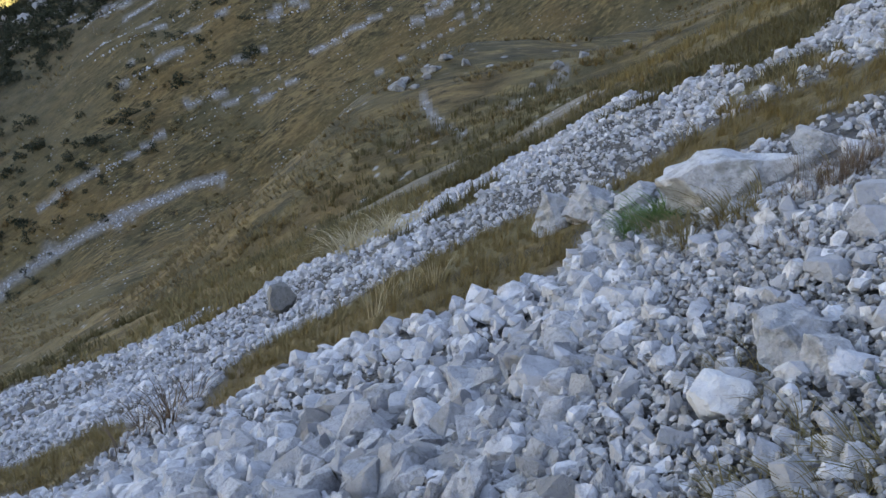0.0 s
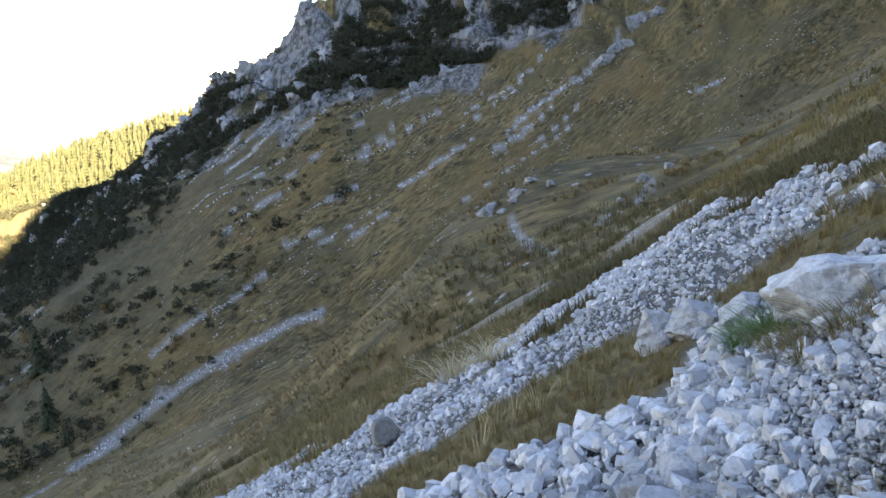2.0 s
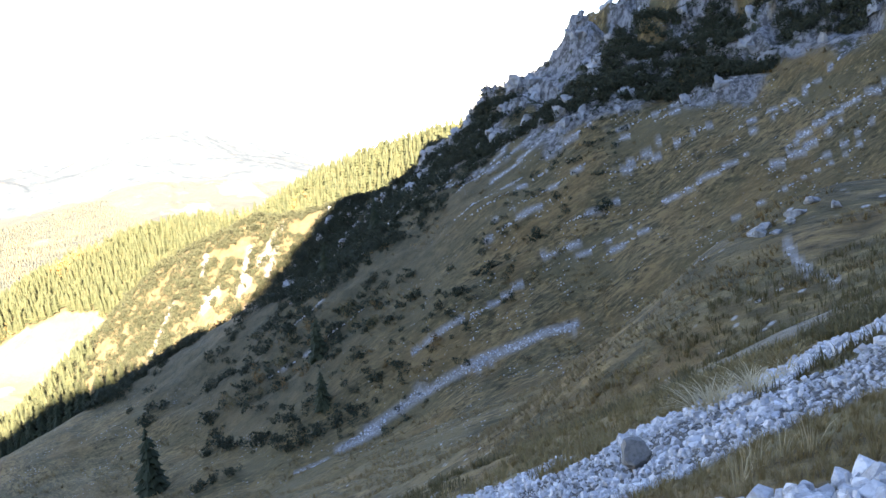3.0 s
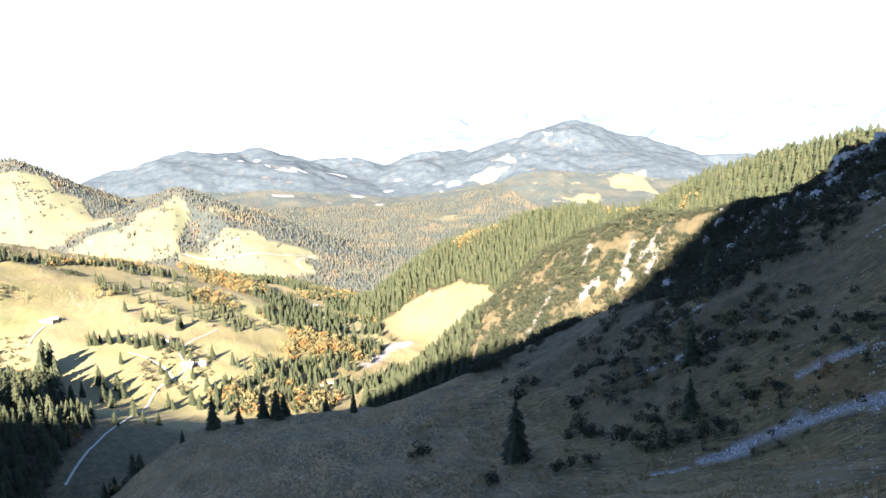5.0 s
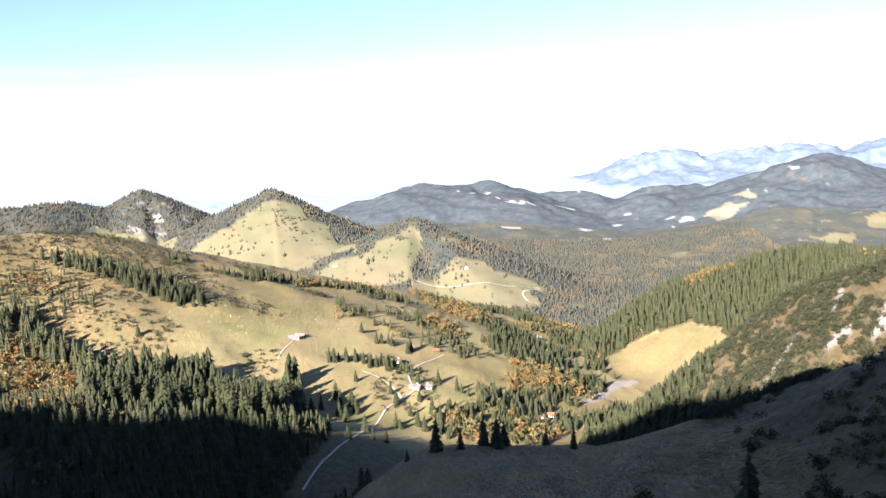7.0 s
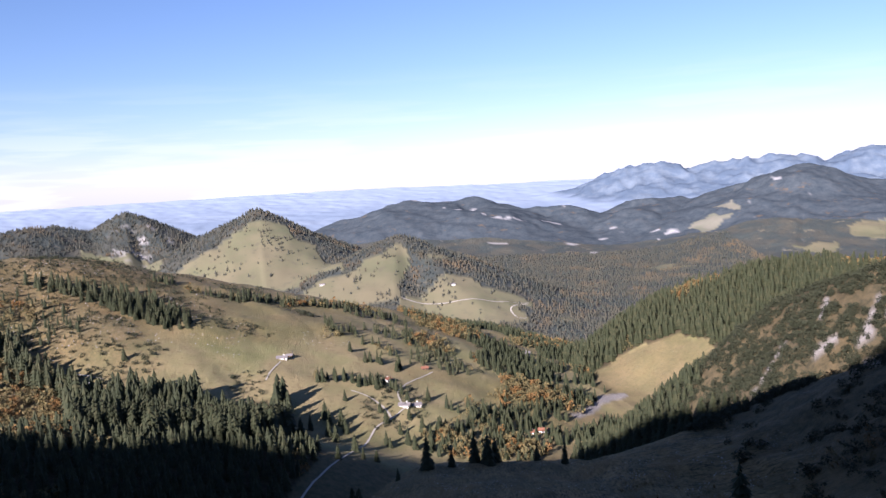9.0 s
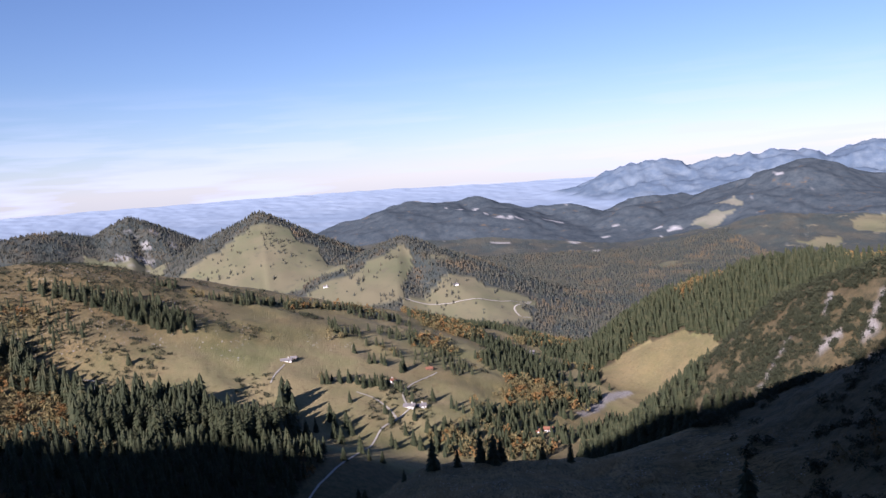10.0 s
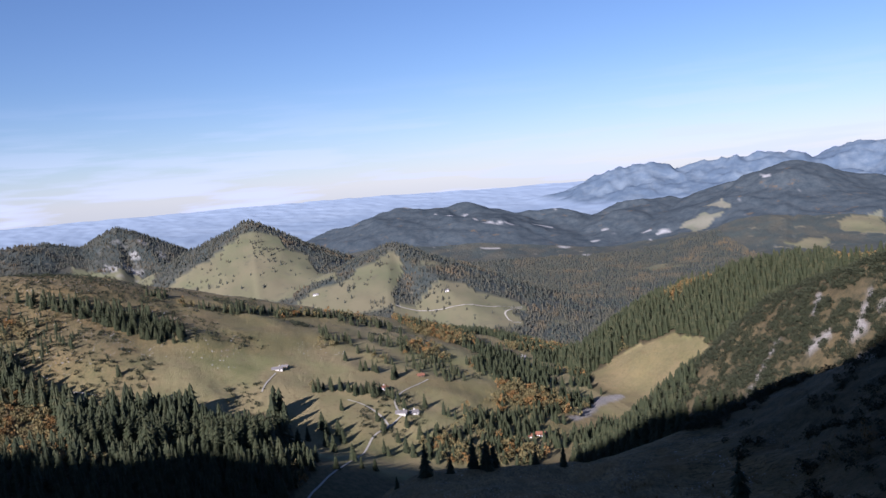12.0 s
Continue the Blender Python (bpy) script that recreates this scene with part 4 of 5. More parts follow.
tuft("grass_tuft", 2.62, -0.16, 0.14, DROOP, STRAW, "yellowed grass tuft at the squat boulder's foot", 9, 0.08)
tuft("grass_tuft", 13.3, 7.3, 0.75, DROOP, PALE_STRAW, "bleached straw-coloured grass tuft at the scree edge", 14, 0.5)
tuft("grass_tuft", 2.15, -0.28, 0.20, DROOP, STRAW, "withered grass tuft among gravel", 16, 0.11)
tuft("grass_tuft", 2.95, -0.02, 0.16, DROOP, STRAW, "small withered tuft under the squat boulder", 5, 0.10)
tuft("grass_tuft", 9.2, 0.2, 0.42, DROOP, STRAW, "golden dry grass tuft above the boulder", 14, 0.5)
tuft("dry_bush", 5.0, -0.50, 0.40, [blade_shape(np.random.default_rng(260), 90, 0.30, 0.8, 0.004, 4)], BROWN_TWIG, "withered reddish-brown bush beside the boulder", 14, 0.13)
tuft("dry_bush", 4.1, -0.25, 0.22, [blade_shape(np.random.default_rng(261), 40, 0.2, 0.8, 0.006, 3)], BROWN_TWIG, "low withered brown bush among the stones", 6, 0.10)
tuft("dry_shrub", 5.35, 5.1, 0.75, [blade_shape(np.random.default_rng(262), 14, 0.10, 0.9, 0.008, 3)], BROWN_TWIG, "leafless brown shrub with thin twigs on scree", 12, 0.22)
tuft("flower_stalks", 6.6, 3.0, 0.40, [blade_shape(np.random.default_rng(263), 16, 0.2, 0.5, 0.012, 3)], PALE_STRAW, "pale withered flower stalks in the grass strip", 5, 0.3)

# ---- crags on the slope and the spur ----
def outcrop(x, y, size, turn, tilt, seed, label):
    ob = new("rock_outcrop", boulder_mesh("rock_outcrop", size, seed, CLIFF, 4, 0.22))
    ob.matrix_basis = pose(x, y, ground_z(x, y) + size[2] * 0.12, tilt, 20, turn)
    return tagged(ob, label, "rock outcrop", "limestone crags of the slope")


for k, (x, y, sx, sy, sz, t) in enumerate([(220, 67, 6, 3, 3.5, 130), (224, 66, 5, 3, 4, 145), (229, 64, 6, 4, 5, 120), (233, 61, 7, 4, 6, 125), (238, 57, 8, 5, 6, 115), (242, 52, 8, 5, 7, 120), (236, 63, 5, 3, 4, 150), (246, 47, 8, 5, 6, 110), (42.6, 20.2, 1.7, 1.2, 0.8, 118), (41.6, 19.8, 1.1, 0.8, 0.6, 20), (43.2, 18.6, 1.3, 0.8, 0.6, 80), (42.2, 18.4, 0.8, 0.6, 0.5, 10), (44.2, 18.2, 1.2, 0.8, 0.6, 50), (41.0, 18.6, 0.7, 0.6, 0.4, 70), (43.0, 16.4, 0.8, 0.6, 0.4, 30), (39.5, 10.2, 0.8, 0.6, 0.5, 90), (40.5, 9.2, 0.6, 0.5, 0.4, 40), (38.0, 11.0, 0.5, 0.4, 0.3, 10)]):
    outcrop(x, y, (sx, sy, sz), t, 15, 70 + k, "grey weathered limestone crag standing out of grass")
y = rng.uniform(0, 350, 1500)
x = np.interp(y, [20, 184, 310, 477], [292, 250, 253, 208]) + 3 - rng.uniform(0, 1, 1500) * (3 + cliff_band(y))
rock_mask = np.maximum(cover(x, y, None)[1], fbm(x, y, 20, 2, 66) * 0.9)
sel = np.nonzero(rock_mask > 0.3)[0][:280]
cliff_z = height(x, y)
crag_data = [boulder_mesh("cliff_rock", (1.1, 0.8, 1.5), 300 + i, CLIFF, 4, 0.34) for i in range(5)]
for k in sel:
    s = rng.uniform(2.5, 6.5)
    ob = new("cliff_rock", crag_data[k % 5])
    ob.matrix_basis = pose(x[k], y[k], cliff_z[k] - 0.12 * s, 14, 18, rng.uniform(0, 360)) @ Matrix.Scale(s, 4)
    tagged(ob, "pale limestone cliff rock on the wooded spur", "cliff", "cliff rocks along the spur")
# loose stones on the far chutes and patches
x, y = rng.uniform(18, 225, 110000), rng.uniform(-15, 250, 110000)
m = cover(x, y, None)[0]
keep = (m > 0.5) & (near_scree(x, y) < 0.1) & (x > 25)
x, y = x[keep][:9000], y[keep][:9000]
co, fa = scatter(STONES, on_ground(x, y), (0.08 + 0.0026 * np.hypot(x, y)) * rng.uniform(0.5, 1.4, len(x)), rng)
tagged(new("chute_stones", mesh_of("chute_stones", co, fa, [LIMESTONE])), "pale stones in narrow chutes down the grass slope", "scree", kind="stuff")

# ---- dwarf pines ----
BUSH = [leaf_dome(np.random.default_rng(400 + k), 120, 0.75, 0.08) for k in range(5)]


def bushes(name, x, y, size, mat, label, category="shrub"):
    co, fa = scatter(BUSH, on_ground(x, y, 0.1), size, rng, False)
    return tagged(new(name, mesh_of(name, co, fa, [mat])), label, category, kind="stuff")


# on the cliffs of the spur, in the hollow below them, and all over its sunny end
x, y = rng.uniform(90, 285, 24000), rng.uniform(20, 560, 24000)
crest_x = np.interp(y, [20, 184, 310, 477, 574], [292, 250, 253, 208, 173])
off = crest_x - x
thick_ = np.exp(-(((x - 168) / 34) ** 2 + ((y - 218) / 42) ** 2))
foot = (y > 110) & (y < 330) & (off > 28) & (off < 160) & (fbm(x * 0.6, y, 24, 3, 95) > 0.35 - 0.004 * (y - 130) - 1.1 * thick_) & (rng.uniform(size=len(x)) < 0.22 + 0.7 * thick_)
sunny = (y > 285) & (off > -14) & (off < 165) & (fbm(x, y, 8, 3, 97) > -0.5) & (cover(x, y, None)[0] < 0.3)
keep = foot | sunny
bushes("dwarf_pines", x[keep], y[keep], np.where(sunny[keep], 0.98, np.interp(y[keep], [150, 210], [0.5, 0.8])) * rng.uniform(2.2, 5.6, keep.sum()), MUGO, "dark green dwarf pine thickets between rock and grass")
y = rng.uniform(-20, 345, 15000)
low = cliff_band(y) * 0.9
x = np.interp(y, [20, 184, 310, 477, 574], [292, 250, 253, 208, 173]) + 8 - rng.uniform(0, 1, 15000) * (low + 8)
keep = fbm(x, y, 26, 3, 62) > np.interp(y, [60, 110, 140, 160, 190, 345], [-1.0, -0.8, -0.3, 0.0, 0.22, 0.10])
bushes("cliff_dwarf_pines", x[keep], y[keep], rng.uniform(2.0, 4.4, keep.sum()), MUGO, "dense dwarf pines clinging to the limestone cliffs")
for x, y, s in [(87, 194, 4), (90, 189, 5), (92, 186, 4), (95, 181, 5), (97, 179, 4), (101, 172, 4), (95, 164, 5), (98, 162, 5), (101, 160, 4), (105, 158, 5), (110, 157, 4), (118, 156, 4), (122, 152, 4), (83, 172, 4), (79, 175, 4), (76, 178, 5), (58, 175, 5), (50, 218, 6), (90, 242, 6), (96, 247, 6), (141, 148, 4), (139, 164, 4), (152, 146, 4), (162, 139, 5), (174, 126, 5)]:
    ob = thing("dwarf_pine", x, y, ground_z(x, y) - 0.1, "", "", "", x * 31 % 360)
    ob.scale = (s, s, s)
    part("stem", mesh_of("stem", *tube([(0, 0, -0.1), (0.06, 0.02, 0.15), (0.16, 0.05, 0.36)], [0.03, 0.022, 0.008]), [BARK], True), ob, "short crooked stem")
    part("crown", mesh_of("crown", *leaf_dome(np.random.default_rng(int(x * 7 + y)), 420, 0.7, 0.055), [MUGO]), ob)
    tagged(ob, "dark green dwarf pine bush in the shaded hollow", "shrub", "dwarf pines in the hollow")

# ---- trees ----
def spruce_model(k, tiers, fronds, slim, start):
    g = np.random.default_rng(500 + k)
    crown = mesh_of("crown", *spruce_crown(g, tiers, fronds, slim, start), [NEEDLES])
    trunk = mesh_of("trunk", *tube([(0, 0, -0.06), (0, 0, 0.15), (0.004, 0, 0.55), (0, 0, 0.95)], [0.016, 0.013, 0.008, 0.002]), [BARK], True)
    return trunk, crown


SPRUCES = [spruce_model(0, 22, 13, 0.27, 0.05), spruce_model(1, 20, 12, 0.22, 0.08), spruce_model(2, 24, 12, 0.20, 0.06), spruce_model(3, 18, 13, 0.32, 0.04)]
models = []
for trunk, crown in SPRUCES:
    ob = thing("spruce", 0, -900, -500, "dark green spruce", "tree")
    part("trunk", trunk, ob, "grey-brown trunk"), part("crown", crown, ob)
    models.append(ob)


def spruce(x, y, high, k, label, group, z=None):
    ob = copy_thing(models[k % 4], pose(x, y, (ground_z(x, y) if z is None else z) - 0.1, 0, 0, (x * 57 + y * 13) % 360))
    ob.scale = (high, high, high)
    return tagged(ob, label, "tree", group)


spruce(72, 194, 18, 3, "lone dark spruce in the shaded hollow", "")
spruce(108, 167, 10, 3, "dark spruce among dwarf pines in the hollow", "")
spruce(121, 187, 13, 3, "dark spruce below the cliffs", "")
spruce(176, 226, 12, 0, "grey-green spruce among the cliffs' dwarf pines", "")
spruce(156, 231, 12, 0, "grey-green spruce in the upper hollow", "")
for k, (x, y, h) in enumerate([(-9, 291, 13), (0, 296, 9), (9, 297, 14), (14, 296, 13), (17, 300, 11), (33, 299, 8), (44, 301, 10), (52, 296, 6), (-20, 288, 5)]):
    spruce(x, y, h, k, "dark spruce on the rim of the shaded bench", "spruces on the rim")
for k, (x, y, h) in enumerate([(-85, 711, 14), (-70, 691, 15), (-66, 694, 14), (-60, 697, 16), (-57, 695, 13), (-41, 697, 19), (-43, 690, 15), (-103, 632, 15), (-99, 631, 17), (-79, 606, 13), (-90, 573, 19), (-86, 566, 17),
                               (-84, 545, 17), (-78, 536, 18), (-101, 534, 18), (-97, 549, 16), (-78, 569, 18), (-74, 560, 17), (-63, 516, 17), (-45, 552, 15), (-42, 548, 11), (-30, 562, 18), (-25, 555, 16), (-36, 575, 15),
                               (-244, 603, 14), (-52, 600, 14), (-47, 588, 15), (-30, 600, 16), (-57, 640, 15), (-66, 640, 14), (-71, 636, 13), (-76, 640, 15), (-83, 642, 14), (-90, 640, 16), (-62, 645, 15), (-37, 640, 15), (-32, 628, 14),
                               (-88, 480, 13), (-70, 485, 13), (-56, 500, 12), (-48, 505, 12), (-112, 500, 14), (-20, 585, 18), (-14, 577, 17), (-8, 585, 19), (-16, 640, 17)]):
    spruce(x, y, h * 0.74, (3, 0, 3, 1)[k % 4], "lone spruce on the sunny pasture", "spruces on the pasture")


def spread(poly, gap, seed):
    """Places about gap metres apart inside an outline."""
    g = np.random.default_rng(seed)
    xs, ys = [p[0] for p in poly], [p[1] for p in poly]
    gx, gy = np.meshgrid(np.arange(min(xs), max(xs), gap), np.arange(min(ys), max(ys), gap))
    x, y = gx.ravel() + g.uniform(-0.45, 0.45, gx.size) * gap, gy.ravel() + g.uniform(-0.45, 0.45, gx.size) * gap
    k = inside(x, y, poly)
    return x[k], y[k]


RIDGE_GROVE = [(-377, 722), (-317, 732), (-269, 738), (-217, 690), (-215, 668), (-240, 668), (-297, 698), (-370, 712)]
gx, gy = spread(GROVE, 5.2, 1)
keep = (fbm(gx, gy, 40, 2, 15) > -0.45) & ~((gx < -225) & (gy < 478) & (gx > -300))
near = np.argsort(gy[keep] - 0.3 * gx[keep])
grove = on_ground(gx[keep], gy[keep])
for k, (x, y, z) in enumerate(grove[near[:150]]):
    spruce(x, y, 17 + 8 * ((k * 7919) % 100) / 100, k, "tall spruce in the dense grove above the valley", "spruces of the grove", z)
behind = [grove[near[150:]]]
gx, gy = spread(RIDGE_GROVE, 6.4, 2)
ridge_row = on_ground(gx, gy)
near = np.argsort(gy)
for k, (x, y, z) in enumerate(ridge_row[near[:55]]):
    spruce(x, y, 10 + 5 * ((k * 7919) % 100) / 100, k + 1, "spruce in the grove on the pasture ridge", "spruces on the ridge", z)
behind.append(ridge_row[near[55:]])
for k, (x, y, h) in enumerate([(114, 475, 20), (119, 470, 22), (123, 464, 24), (125, 459, 19), (130, 453, 22), (134, 447, 22), (136, 443, 20), (141, 436, 18), (145, 428, 16), (149, 421, 14), (152, 414, 11), (155, 408, 9), (160, 397, 8),
                                  (102, 491, 17), (97, 497, 19), (86, 511, 20), (109, 482, 18), (120, 478, 18), (127, 466, 20), (133, 457, 17)]):
    spruce(x, y, h, k, "dark spruce at the edge of the shade on the spur", "spruces along the spur's foot")

for ob in models:
    for o in (*ob.children, ob):
        bpy.data.objects.remove(o)

# woods too dense to count
WOODS = [far_spruce(np.random.default_rng(600 + k), 6, 6, (0.22, 0.34)) for k in range(8)]
HILL_TREES = [far_spruce(np.random.default_rng(620 + k), 2, 4, (0.30, 0.42)) for k in range(5)]


def wood(name, x, y, low, high, label, shapes=WOODS, mat=NEEDLES):
    co, fa = scatter(shapes, on_ground(x, y, 0.3), rng.uniform(low, high, len(x)), rng, False)
    tagged(new(name, mesh_of(name, co, fa, [mat])), label, "forest", kind="stuff")


for name, p, low, high, label in (("spruce_grove", behind[0], 16, 24, "tall spruces standing dense behind the grove's edge"), ("spruce_grove", behind[1], 9, 14, "dense spruces on the pasture ridge")):
    wood(name, p[:, 0], p[:, 1], low, high, label)


def mixed(name, outline, gap, seed, low, high, label, autumn=0.0, thin=-9.0):
    x, y = spread(outline, gap, seed)
    keep = (fbm(x, y, 60, 3, seed + 20) > thin) & ~inside(x, y, RAVINE_PASTURE)
    x, y = x[keep], y[keep]
    turned = (fbm(x, y, 70, 2, seed + 40) + 0.5 * np.random.default_rng(seed).uniform(-1, 1, len(x))) > 1.0 - 2.0 * autumn
    wood(name, x[~turned], y[~turned], low, high, label)
    return x[turned], y[turned]


leafy = [mixed("forest_on_spur", SPUR_WOOD, 5.4, 31, 13, 20, "dense dark spruce forest over the spur across the ravine", 0.16),
         mixed("valley_forest", [(40, 650), (60, 670), (120, 700), (165, 800), (150, 980), (240, 1060), (100, 1240), (-60, 1060), (-30, 930), (14, 880), (54, 840), (20, 790), (55, 735), (48, 700)], 6.0, 33, 7, 12,
               "mixed autumn forest filling the valley", 0.36, -0.6),
         mixed("valley_forest", [(-20, 545), (60, 560), (110, 640), (95, 700), (40, 650), (-18, 620)], 6.4, 35, 7, 11, "mixed forest along the stream", 0.30, -0.1),
         mixed("stream_trees", [(72, 470), (110, 470), (150, 470), (165, 500), (175, 640), (165, 690), (140, 690), (105, 640), (80, 540)], 5.6, 37, 8, 12, "spruces along the foot of the spur", 0.1),
         mixed("ridge_trees", [(-300, 770), (-245, 788), (-195, 807), (-130, 862), (-90, 870), (-90, 890), (-135, 885), (-200, 835), (-250, 815), (-300, 800)], 8.0, 39, 7, 11, "row of trees along the pasture crest", 0.15, -0.2),
         # spread over the whole shaded side to make the shade darker
         mixed("shade_trees", SHADE_WOOD, 5.8, 47, 8, 15, "dark spruces standing dense on the shaded valley side", 0.04, -0.9),
         mixed("slope_trees", [(-372, 690), (-330, 698), (-275, 640), (-281, 613), (-340, 590), (-400, 640)], 9, 41, 4, 9, "scattered spruces on the stony pasture", 0.02, 0.1),
         mixed("bank_trees", [(-420, 612), (-334, 612), (-294, 578), (-263, 568), (-254, 545), (-300, 548), (-420, 540)], 6.0, 43, 11, 18, "dark spruces at the shaded valley edge", 0.05, -0.5),
         mixed("pasture_trees", [(-110, 760), (-40, 850), (0, 790), (30, 740), (10, 700), (-40, 720), (-95, 735)], 8.5, 45, 5, 10, "scattered trees on the sunny pasture", 0.2, -0.05),
         mixed("pasture_trees", [(-126, 832), (-90, 954), (-36, 906), (11, 793), (44, 712), (53, 659), (-13, 625), (-48, 665), (-84, 660), (-109, 697)], 9.0, 61, 6, 12, "scattered spruces and round trees on the pasture", 0.40, 0.42),
         mixed("pasture_row", [(-107, 633), (-85, 650), (-44, 652), (-39, 640), (-83, 640), (-106, 624)], 5.5, 63, 6, 11, "row of dark trees above the track", 0.15, -0.6),
         mixed("farm_trees", [(-20, 640), (6, 650), (52, 648), (77, 640), (58, 589), (2, 563), (-22, 585)], 6.5, 65, 8, 13, "spruces crowding below the farm", 0.25, -0.05),
         mixed("crest_trees", [(-251, 792), (-201, 812), (-154, 868), (-110, 910), (-65, 980), (-50, 970), (-95, 895), (-145, 850), (-200, 795), (-250, 778)], 6.5, 67, 6, 11, "dark trees along the pasture's far edge", 0.2, -0.5)]
CROWNS = [leaf_dome(np.random.default_rng(700 + k), 130, 1.1, 0.10, 0.35) for k in range(5)]
gx, gy = spread([(-330, 537), (-280, 550), (-251, 534), (-224, 473), (-204, 455), (-190, 440), (-244, 430), (-330, 430)], 7.0, 51)
ox, oy = np.concatenate([q[0] for q in leafy] + [gx]), np.concatenate([q[1] for q in leafy] + [gy])
for name, sel, mat, label in (("autumn_trees", np.arange(len(ox)) % 4 > 0, LARCH, "yellow-green autumn trees among the spruces"), ("autumn_trees", np.arange(len(ox)) % 4 == 0, AUTUMN, "orange and russet autumn trees in the valley")):
    s = rng.uniform(4.5, 8.5, sel.sum())
    co, fa = scatter(CROWNS, on_ground(ox[sel], oy[sel], -1.0), s, rng, False)
    tagged(new(name, mesh_of(name, co, fa, [mat])), label, "forest", kind="stuff")

for k, (x, y, s) in enumerate([(109, 202, 3.5), (110, 190, 3.5), (129, 171, 4), (128, 145, 4), (108, 162, 3), (121, 156, 3), (120, 201, 3.5), (112, 207, 4.5), (117, 199, 4), (123, 190, 4.5), (130, 182, 4), (136, 178, 3.5), (104, 209, 3.5), (127, 200, 4), (134, 190, 4.5), (114, 186, 3.5)]):
    ob = thing("autumn_shrub", x, y, ground_z(x, y) - 0.1, "small russet autumn shrub among dwarf pines", "shrub", "autumn shrubs in the hollow", 50 * k)
    ob.scale = (s, s, s)
    part("stem", mesh_of("stem", *tube([(0, 0, -0.1), (0.03, 0.0, 0.2), (0.05, 0.03, 0.5)], [0.03, 0.02, 0.006]), [BARK], True), ob)
    part("crown", mesh_of("crown", *leaf_dome(np.random.default_rng(800 + k), 300, 1.1, 0.05), [AUTUMN if k % 2 else LARCH]), ob)

# low bushes and stones on the sunny pasture
x, y = rng.uniform(-430, 40, 9000), rng.uniform(520, 900, 9000)
keep = (fbm(x, y, 50, 3, 99) > np.where(x < -200, -0.25, 0.45)) & (rng.uniform(size=len(x)) < 0.75)
bushes("pasture_bushes", x[keep], y[keep], rng.uniform(1.4, 4.4, keep.sum()) * rng.uniform(0.5, 1.2, keep.sum()), MUGO, "low dark bushes scattered over the pasture")
x, y = rng.uniform(-430, -60, 2200), rng.uniform(540, 800, 2200)
keep = fbm(x, y, 60, 3, 98) > np.where(x < -230, 0.15, 0.75)
co, fa = scatter(STONES, on_ground(x[keep], y[keep]), rng.uniform(0.35, 1.2, keep.sum()), rng)
tagged(new("pasture_stones", mesh_of("pasture_stones", co, fa, [LIMESTONE])), "pale stones strewn over the brown pasture", "stones", kind="stuff")

# woods and single trees on the hills across the valley
x, y = rng.uniform(-1500, 900, 95000), rng.uniform(1180, 2500, 95000)
w = cover(x, y, None)[3]
a = np.degrees(np.arctan2(x, y))
keep = (a > -36) & (a < 30) & (rng.uniform(size=len(x)) < np.where(w > 0.5, 0.6, 0.022 + 0.25 * (fbm(x, y, 55, 2, 19) > 0.62)))
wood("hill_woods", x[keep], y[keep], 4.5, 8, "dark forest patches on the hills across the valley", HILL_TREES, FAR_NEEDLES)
# ---- roads ----
GRAVEL = Nodes("pale_gravel", 0.95)
GRAVEL = GRAVEL.done(GRAVEL.mix(GRAVEL.noise(2.0, 4), (0.27, 0.25, 0.21), (0.38, 0.36, 0.31)))


def road(name, points, width, label):
    width *= 0.8
    p, out = [Vector((x, y)) for x, y in points], []
    for a, b, c, d in zip([p[0]] + p[:-2], p[:-1], p[1:], p[2:] + [p[-1]]):
        for k in range(10):
            t = k / 10
            out.append(0.5 * (2 * b + (c - a) * t + (2 * a - 5 * b + 4 * c - d) * t * t + (3 * b - a - 3 * c + d) * t ** 3))
    out.append(p[-1])
    co = []
    for q, r in zip(out, out[1:] + [2 * out[-1] - out[-2]]):
        s = (r - q).normalized() * width / 2
        for x, y in ((q.x - s.y, q.y + s.x), (q.x + s.y, q.y - s.x)):
            co.append((x, y, max(ground_z(x, y), ground_z(q.x, q.y)) + 0.25))
    fa = [[2 * i, 2 * i + 1, 2 * i + 3, 2 * i + 2] for i in range(len(out) - 1)]
    return tagged(new(name, mesh_of(name, co, fa, [GRAVEL])), label, "road", kind="structure")


road("road_valley", [(-86, 415), (-80, 442), (-69, 484), (-60, 537), (-54, 574), (-43, 595), (-34, 612)], 1.7, "winding pale gravel track up the valley")
road("road_branch", [(-43, 595), (-51, 611), (-63, 622), (-76, 626)], 2.2, "short gravel track to the upper pasture")
road("road_hut", [(-136, 652), (-139, 628), (-140, 612)], 1.4, "pale track leading down from the hut")
road("road_hill", [(-75, 1490), (-20, 1487), (30, 1483), (100, 1492), (165, 1513)], 4.3, "pale road across the far pasture")
road("road_bend", [(163, 1508), (128, 1474), (135, 1441), (152, 1436)], 3.6, "pale road bend at the forest edge")
road("road_left", [(-310, 578), (-295, 576), (-268, 578), (-250, 574)], 1.9, "pale track across the stony pasture")
road("road_farm", [(-34, 612), (-40, 640), (-33, 665), (-20, 690), (-12, 705)], 1.7, "faint track between the farm buildings")

# ---- houses ----
PLASTER = Nodes("white_plaster", 0.9)
PLASTER = PLASTER.done(PLASTER.mix(PLASTER.noise(0.8, 4), (0.74, 0.73, 0.70), (0.64, 0.62, 0.58)))
BOARDS = Nodes("brown_boards", 0.85)
BOARDS = BOARDS.done(BOARDS.mix(BOARDS.noise(0.5, 4, (1, 1, 0.1)), (0.10, 0.065, 0.04), (0.16, 0.11, 0.07)))
SHINGLE = Nodes("grey_shingle", 0.85)
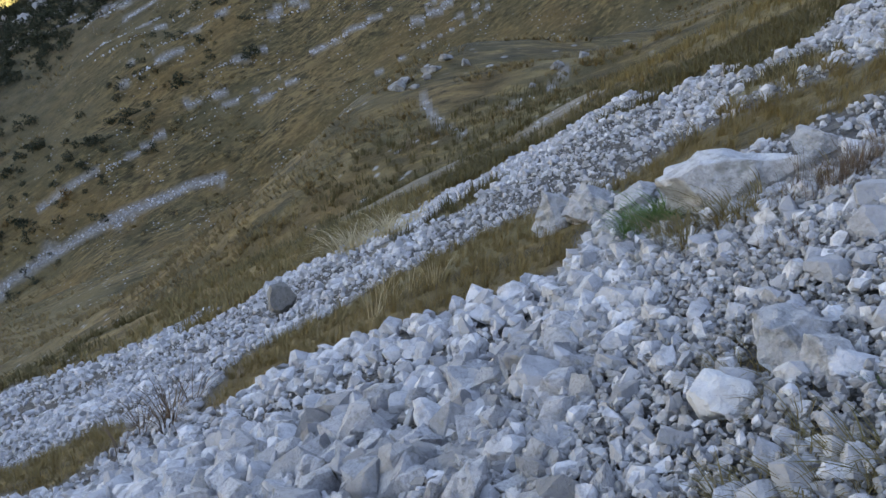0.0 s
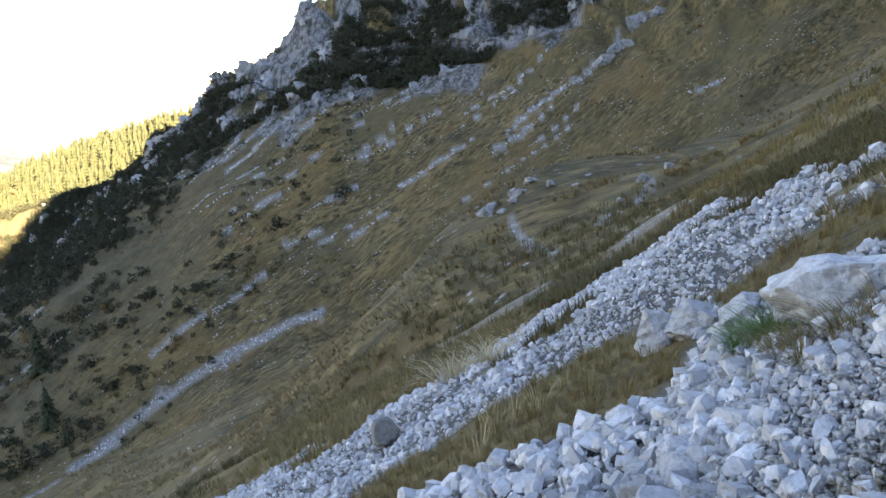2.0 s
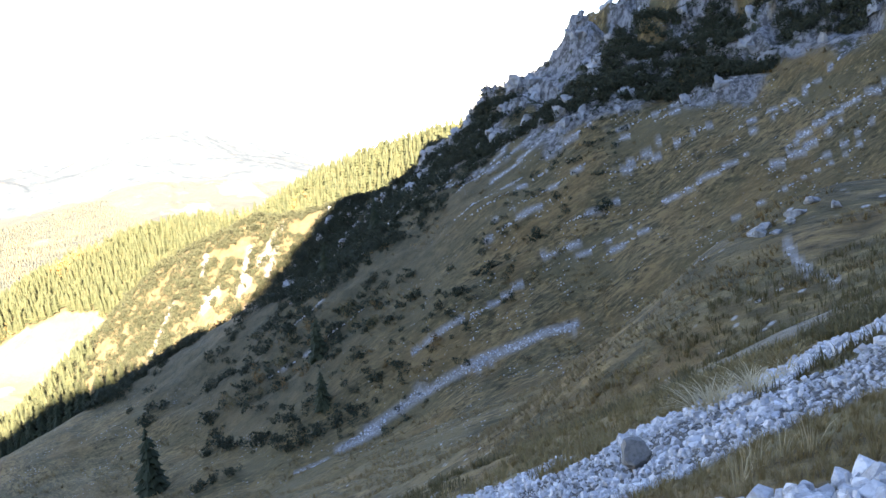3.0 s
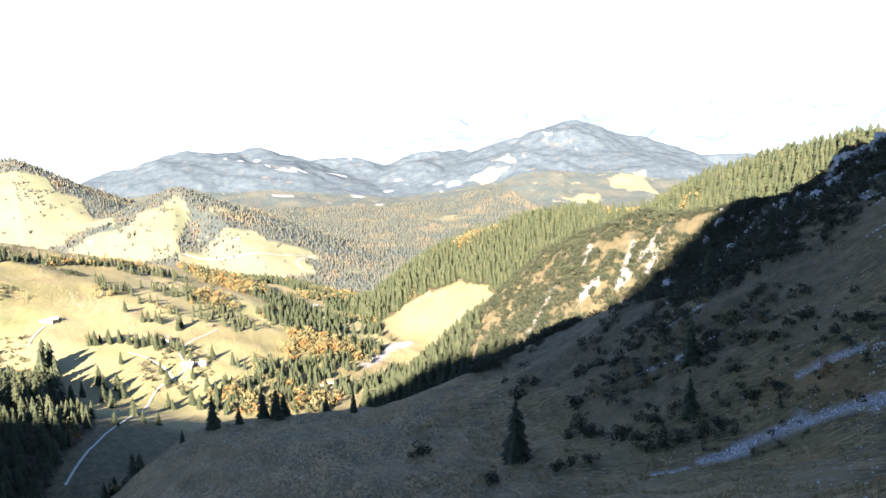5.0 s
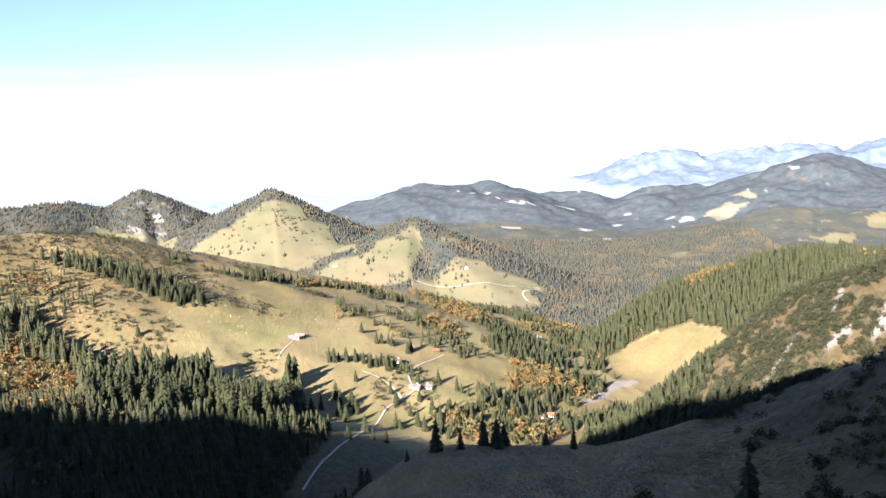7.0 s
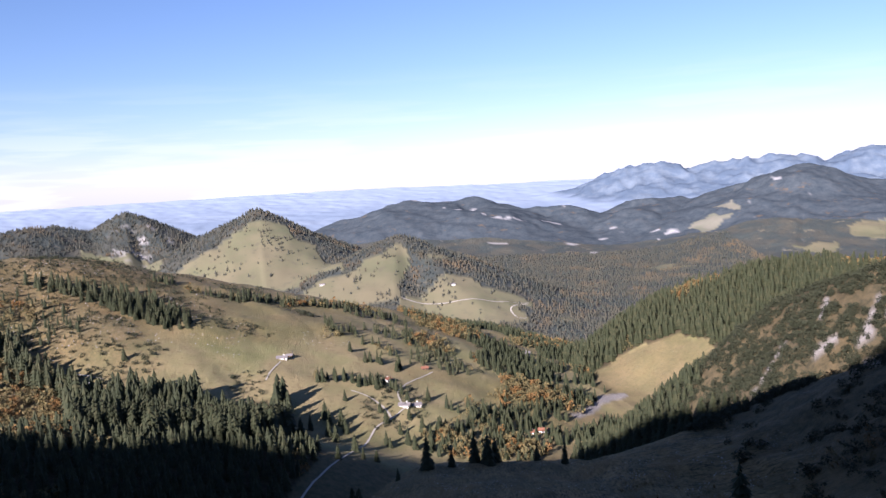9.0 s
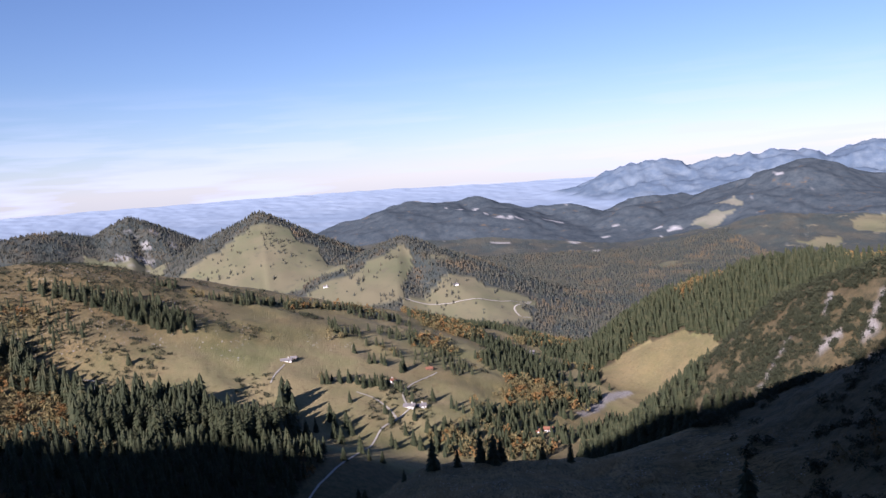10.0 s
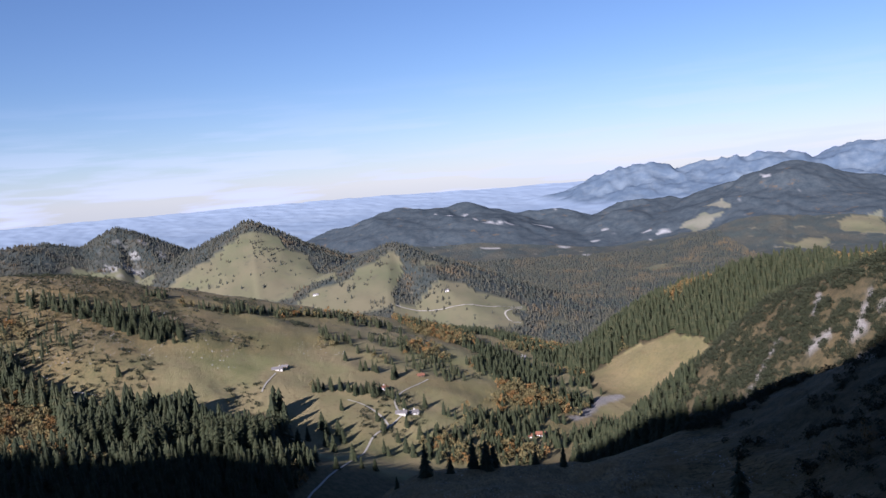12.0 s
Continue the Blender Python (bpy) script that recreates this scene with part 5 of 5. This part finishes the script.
SHINGLE = SHINGLE.done(SHINGLE.mix(SHINGLE.noise(0.7, 4), (0.11, 0.10, 0.10), (0.19, 0.18, 0.175)))
TILE = Nodes("red_tile", 0.85)
TILE = TILE.done(TILE.mix(TILE.noise(0.7, 4), (0.17, 0.075, 0.048), (0.22, 0.10, 0.06)))
PANE = Nodes("dark_pane", 0.2).done((0.03, 0.035, 0.04))


def box(name, sx, sy, sz, x, y, z, mat, bevel=0.04):
    bm = bmesh.new()
    bmesh.ops.create_cube(bm, size=1, matrix=Matrix.Translation((x, y, z)) @ Matrix.Diagonal((sx, sy, sz, 1)))
    bmesh.ops.bevel(bm, geom=bm.edges[:], offset=bevel, segments=1, affect="EDGES")
    me = bpy.data.meshes.new(name)
    bm.to_mesh(me)
    bm.free()
    me.materials.append(mat)
    return me


def house(x, y, long, wide, high, turn, wall, roof, label, name="alpine_hut"):
    z = min(ground_z(x + i, y + j) for i in (-wide / 2, wide / 2) for j in (-wide / 2, wide / 2))
    ob = thing(name, x, y, z, label, "house", "", turn)
    long, wide, high = 0.68 * long, 0.70 * wide, 0.80 * high
    rise = wide * 0.26
    h, w = high + 0.8, wide / 2
    co = [(sx * long / 2, sy * w, zz) for sx in (-1, 1) for sy in (-1, 1) for zz in (-0.8, high)] + [(-long / 2, 0, high + rise), (long / 2, 0, high + rise)]
    bm = bmesh.new()
    v = [bm.verts.new(c) for c in co]
    for f in ([0, 1, 8, 3, 2], [4, 6, 7, 9, 5], [0, 4, 5, 1], [2, 3, 7, 6], [1, 5, 9, 8], [3, 8, 9, 7], [0, 2, 6, 4]):
        bm.faces.new([v[i] for i in f])
    me = bpy.data.meshes.new("wall")
    bm.to_mesh(me)
    bm.free()
    me.materials.append(wall)
    part("wall", me, ob)
    slope = math.hypot(w, rise)
    for s in (-1, 1):
        slab = part("roof", box("roof", long + 1.6, slope + 0.9, 0.25, 0, 0, 0, roof), ob, "sloping roof with wide eaves")
        slab.matrix_basis = pose(0, s * (w / 2 + 0.25), high + rise / 2 + 0.05, -s * math.degrees(math.atan2(rise, w)))
    part("chimney", box("chimney", 0.7, 0.7, 1.8, long * 0.2, 0, 0.6, wall), slab)
    n = max(2, int(long / 3))
    for k in range(n):
        wx = (k - (n - 1) / 2) * long / n
        for s in (-1, 1):
            frame_ = part("window", box("window", 1.1, 0.10, 1.2, wx, s * w, high * 0.55, BOARDS, 0.02), ob, "brown window frame")
            part("pane", box("pane", 0.85, 0.16, 0.95, wx, s * w, high * 0.55, PANE, 0.01), frame_, "dark glass pane")
    part("door", box("door", 0.12, 1.1, 2.0, -long / 2, 0.4, 1.0, BOARDS, 0.02), ob)
    return ob


house(-136, 660, 12, 7, 3.0, 8, PLASTER, SHINGLE, "long white alpine hut with a grey roof", "alpine_hut")
house(-131, 668, 7, 5, 2.8, -10, BOARDS, SHINGLE, "brown wooden barn behind the white hut", "barn")
house(-34, 616, 12, 8, 4.0, -8, PLASTER, SHINGLE, "white farmhouse with grey roof beside the track", "farmhouse")
house(-25, 622, 10, 7, 3.5, 20, PLASTER, SHINGLE, "pale outbuilding beside the farmhouse", "farm_building")
house(-49, 660, 6.5, 6, 4.5, 40, PLASTER, TILE, "small white house with a dull red roof", "house")
house(-19, 709, 8, 6, 2.8, 15, BOARDS, TILE, "brown hut with a red roof among trees", "alpine_hut")
house(94, 908, 11, 9, 5.0, 25, PLASTER, SHINGLE, "white house in the valley forest", "house")
house(76, 632, 11, 8, 3.6, -15, PLASTER, TILE, "house with a bright orange-red roof by the stream", "house")
house(66, 626, 7, 6, 3.0, 10, PLASTER, TILE, "small outbuilding with a reddish roof by the stream", "farm_building")
house(23, 1535, 14, 9, 5.0, 5, PLASTER, SHINGLE, "white house on the far pasture", "house")
house(-235, 1585, 14, 8, 4.0, 0, PLASTER, SHINGLE, "small pale hut on the far pasture", "alpine_hut")
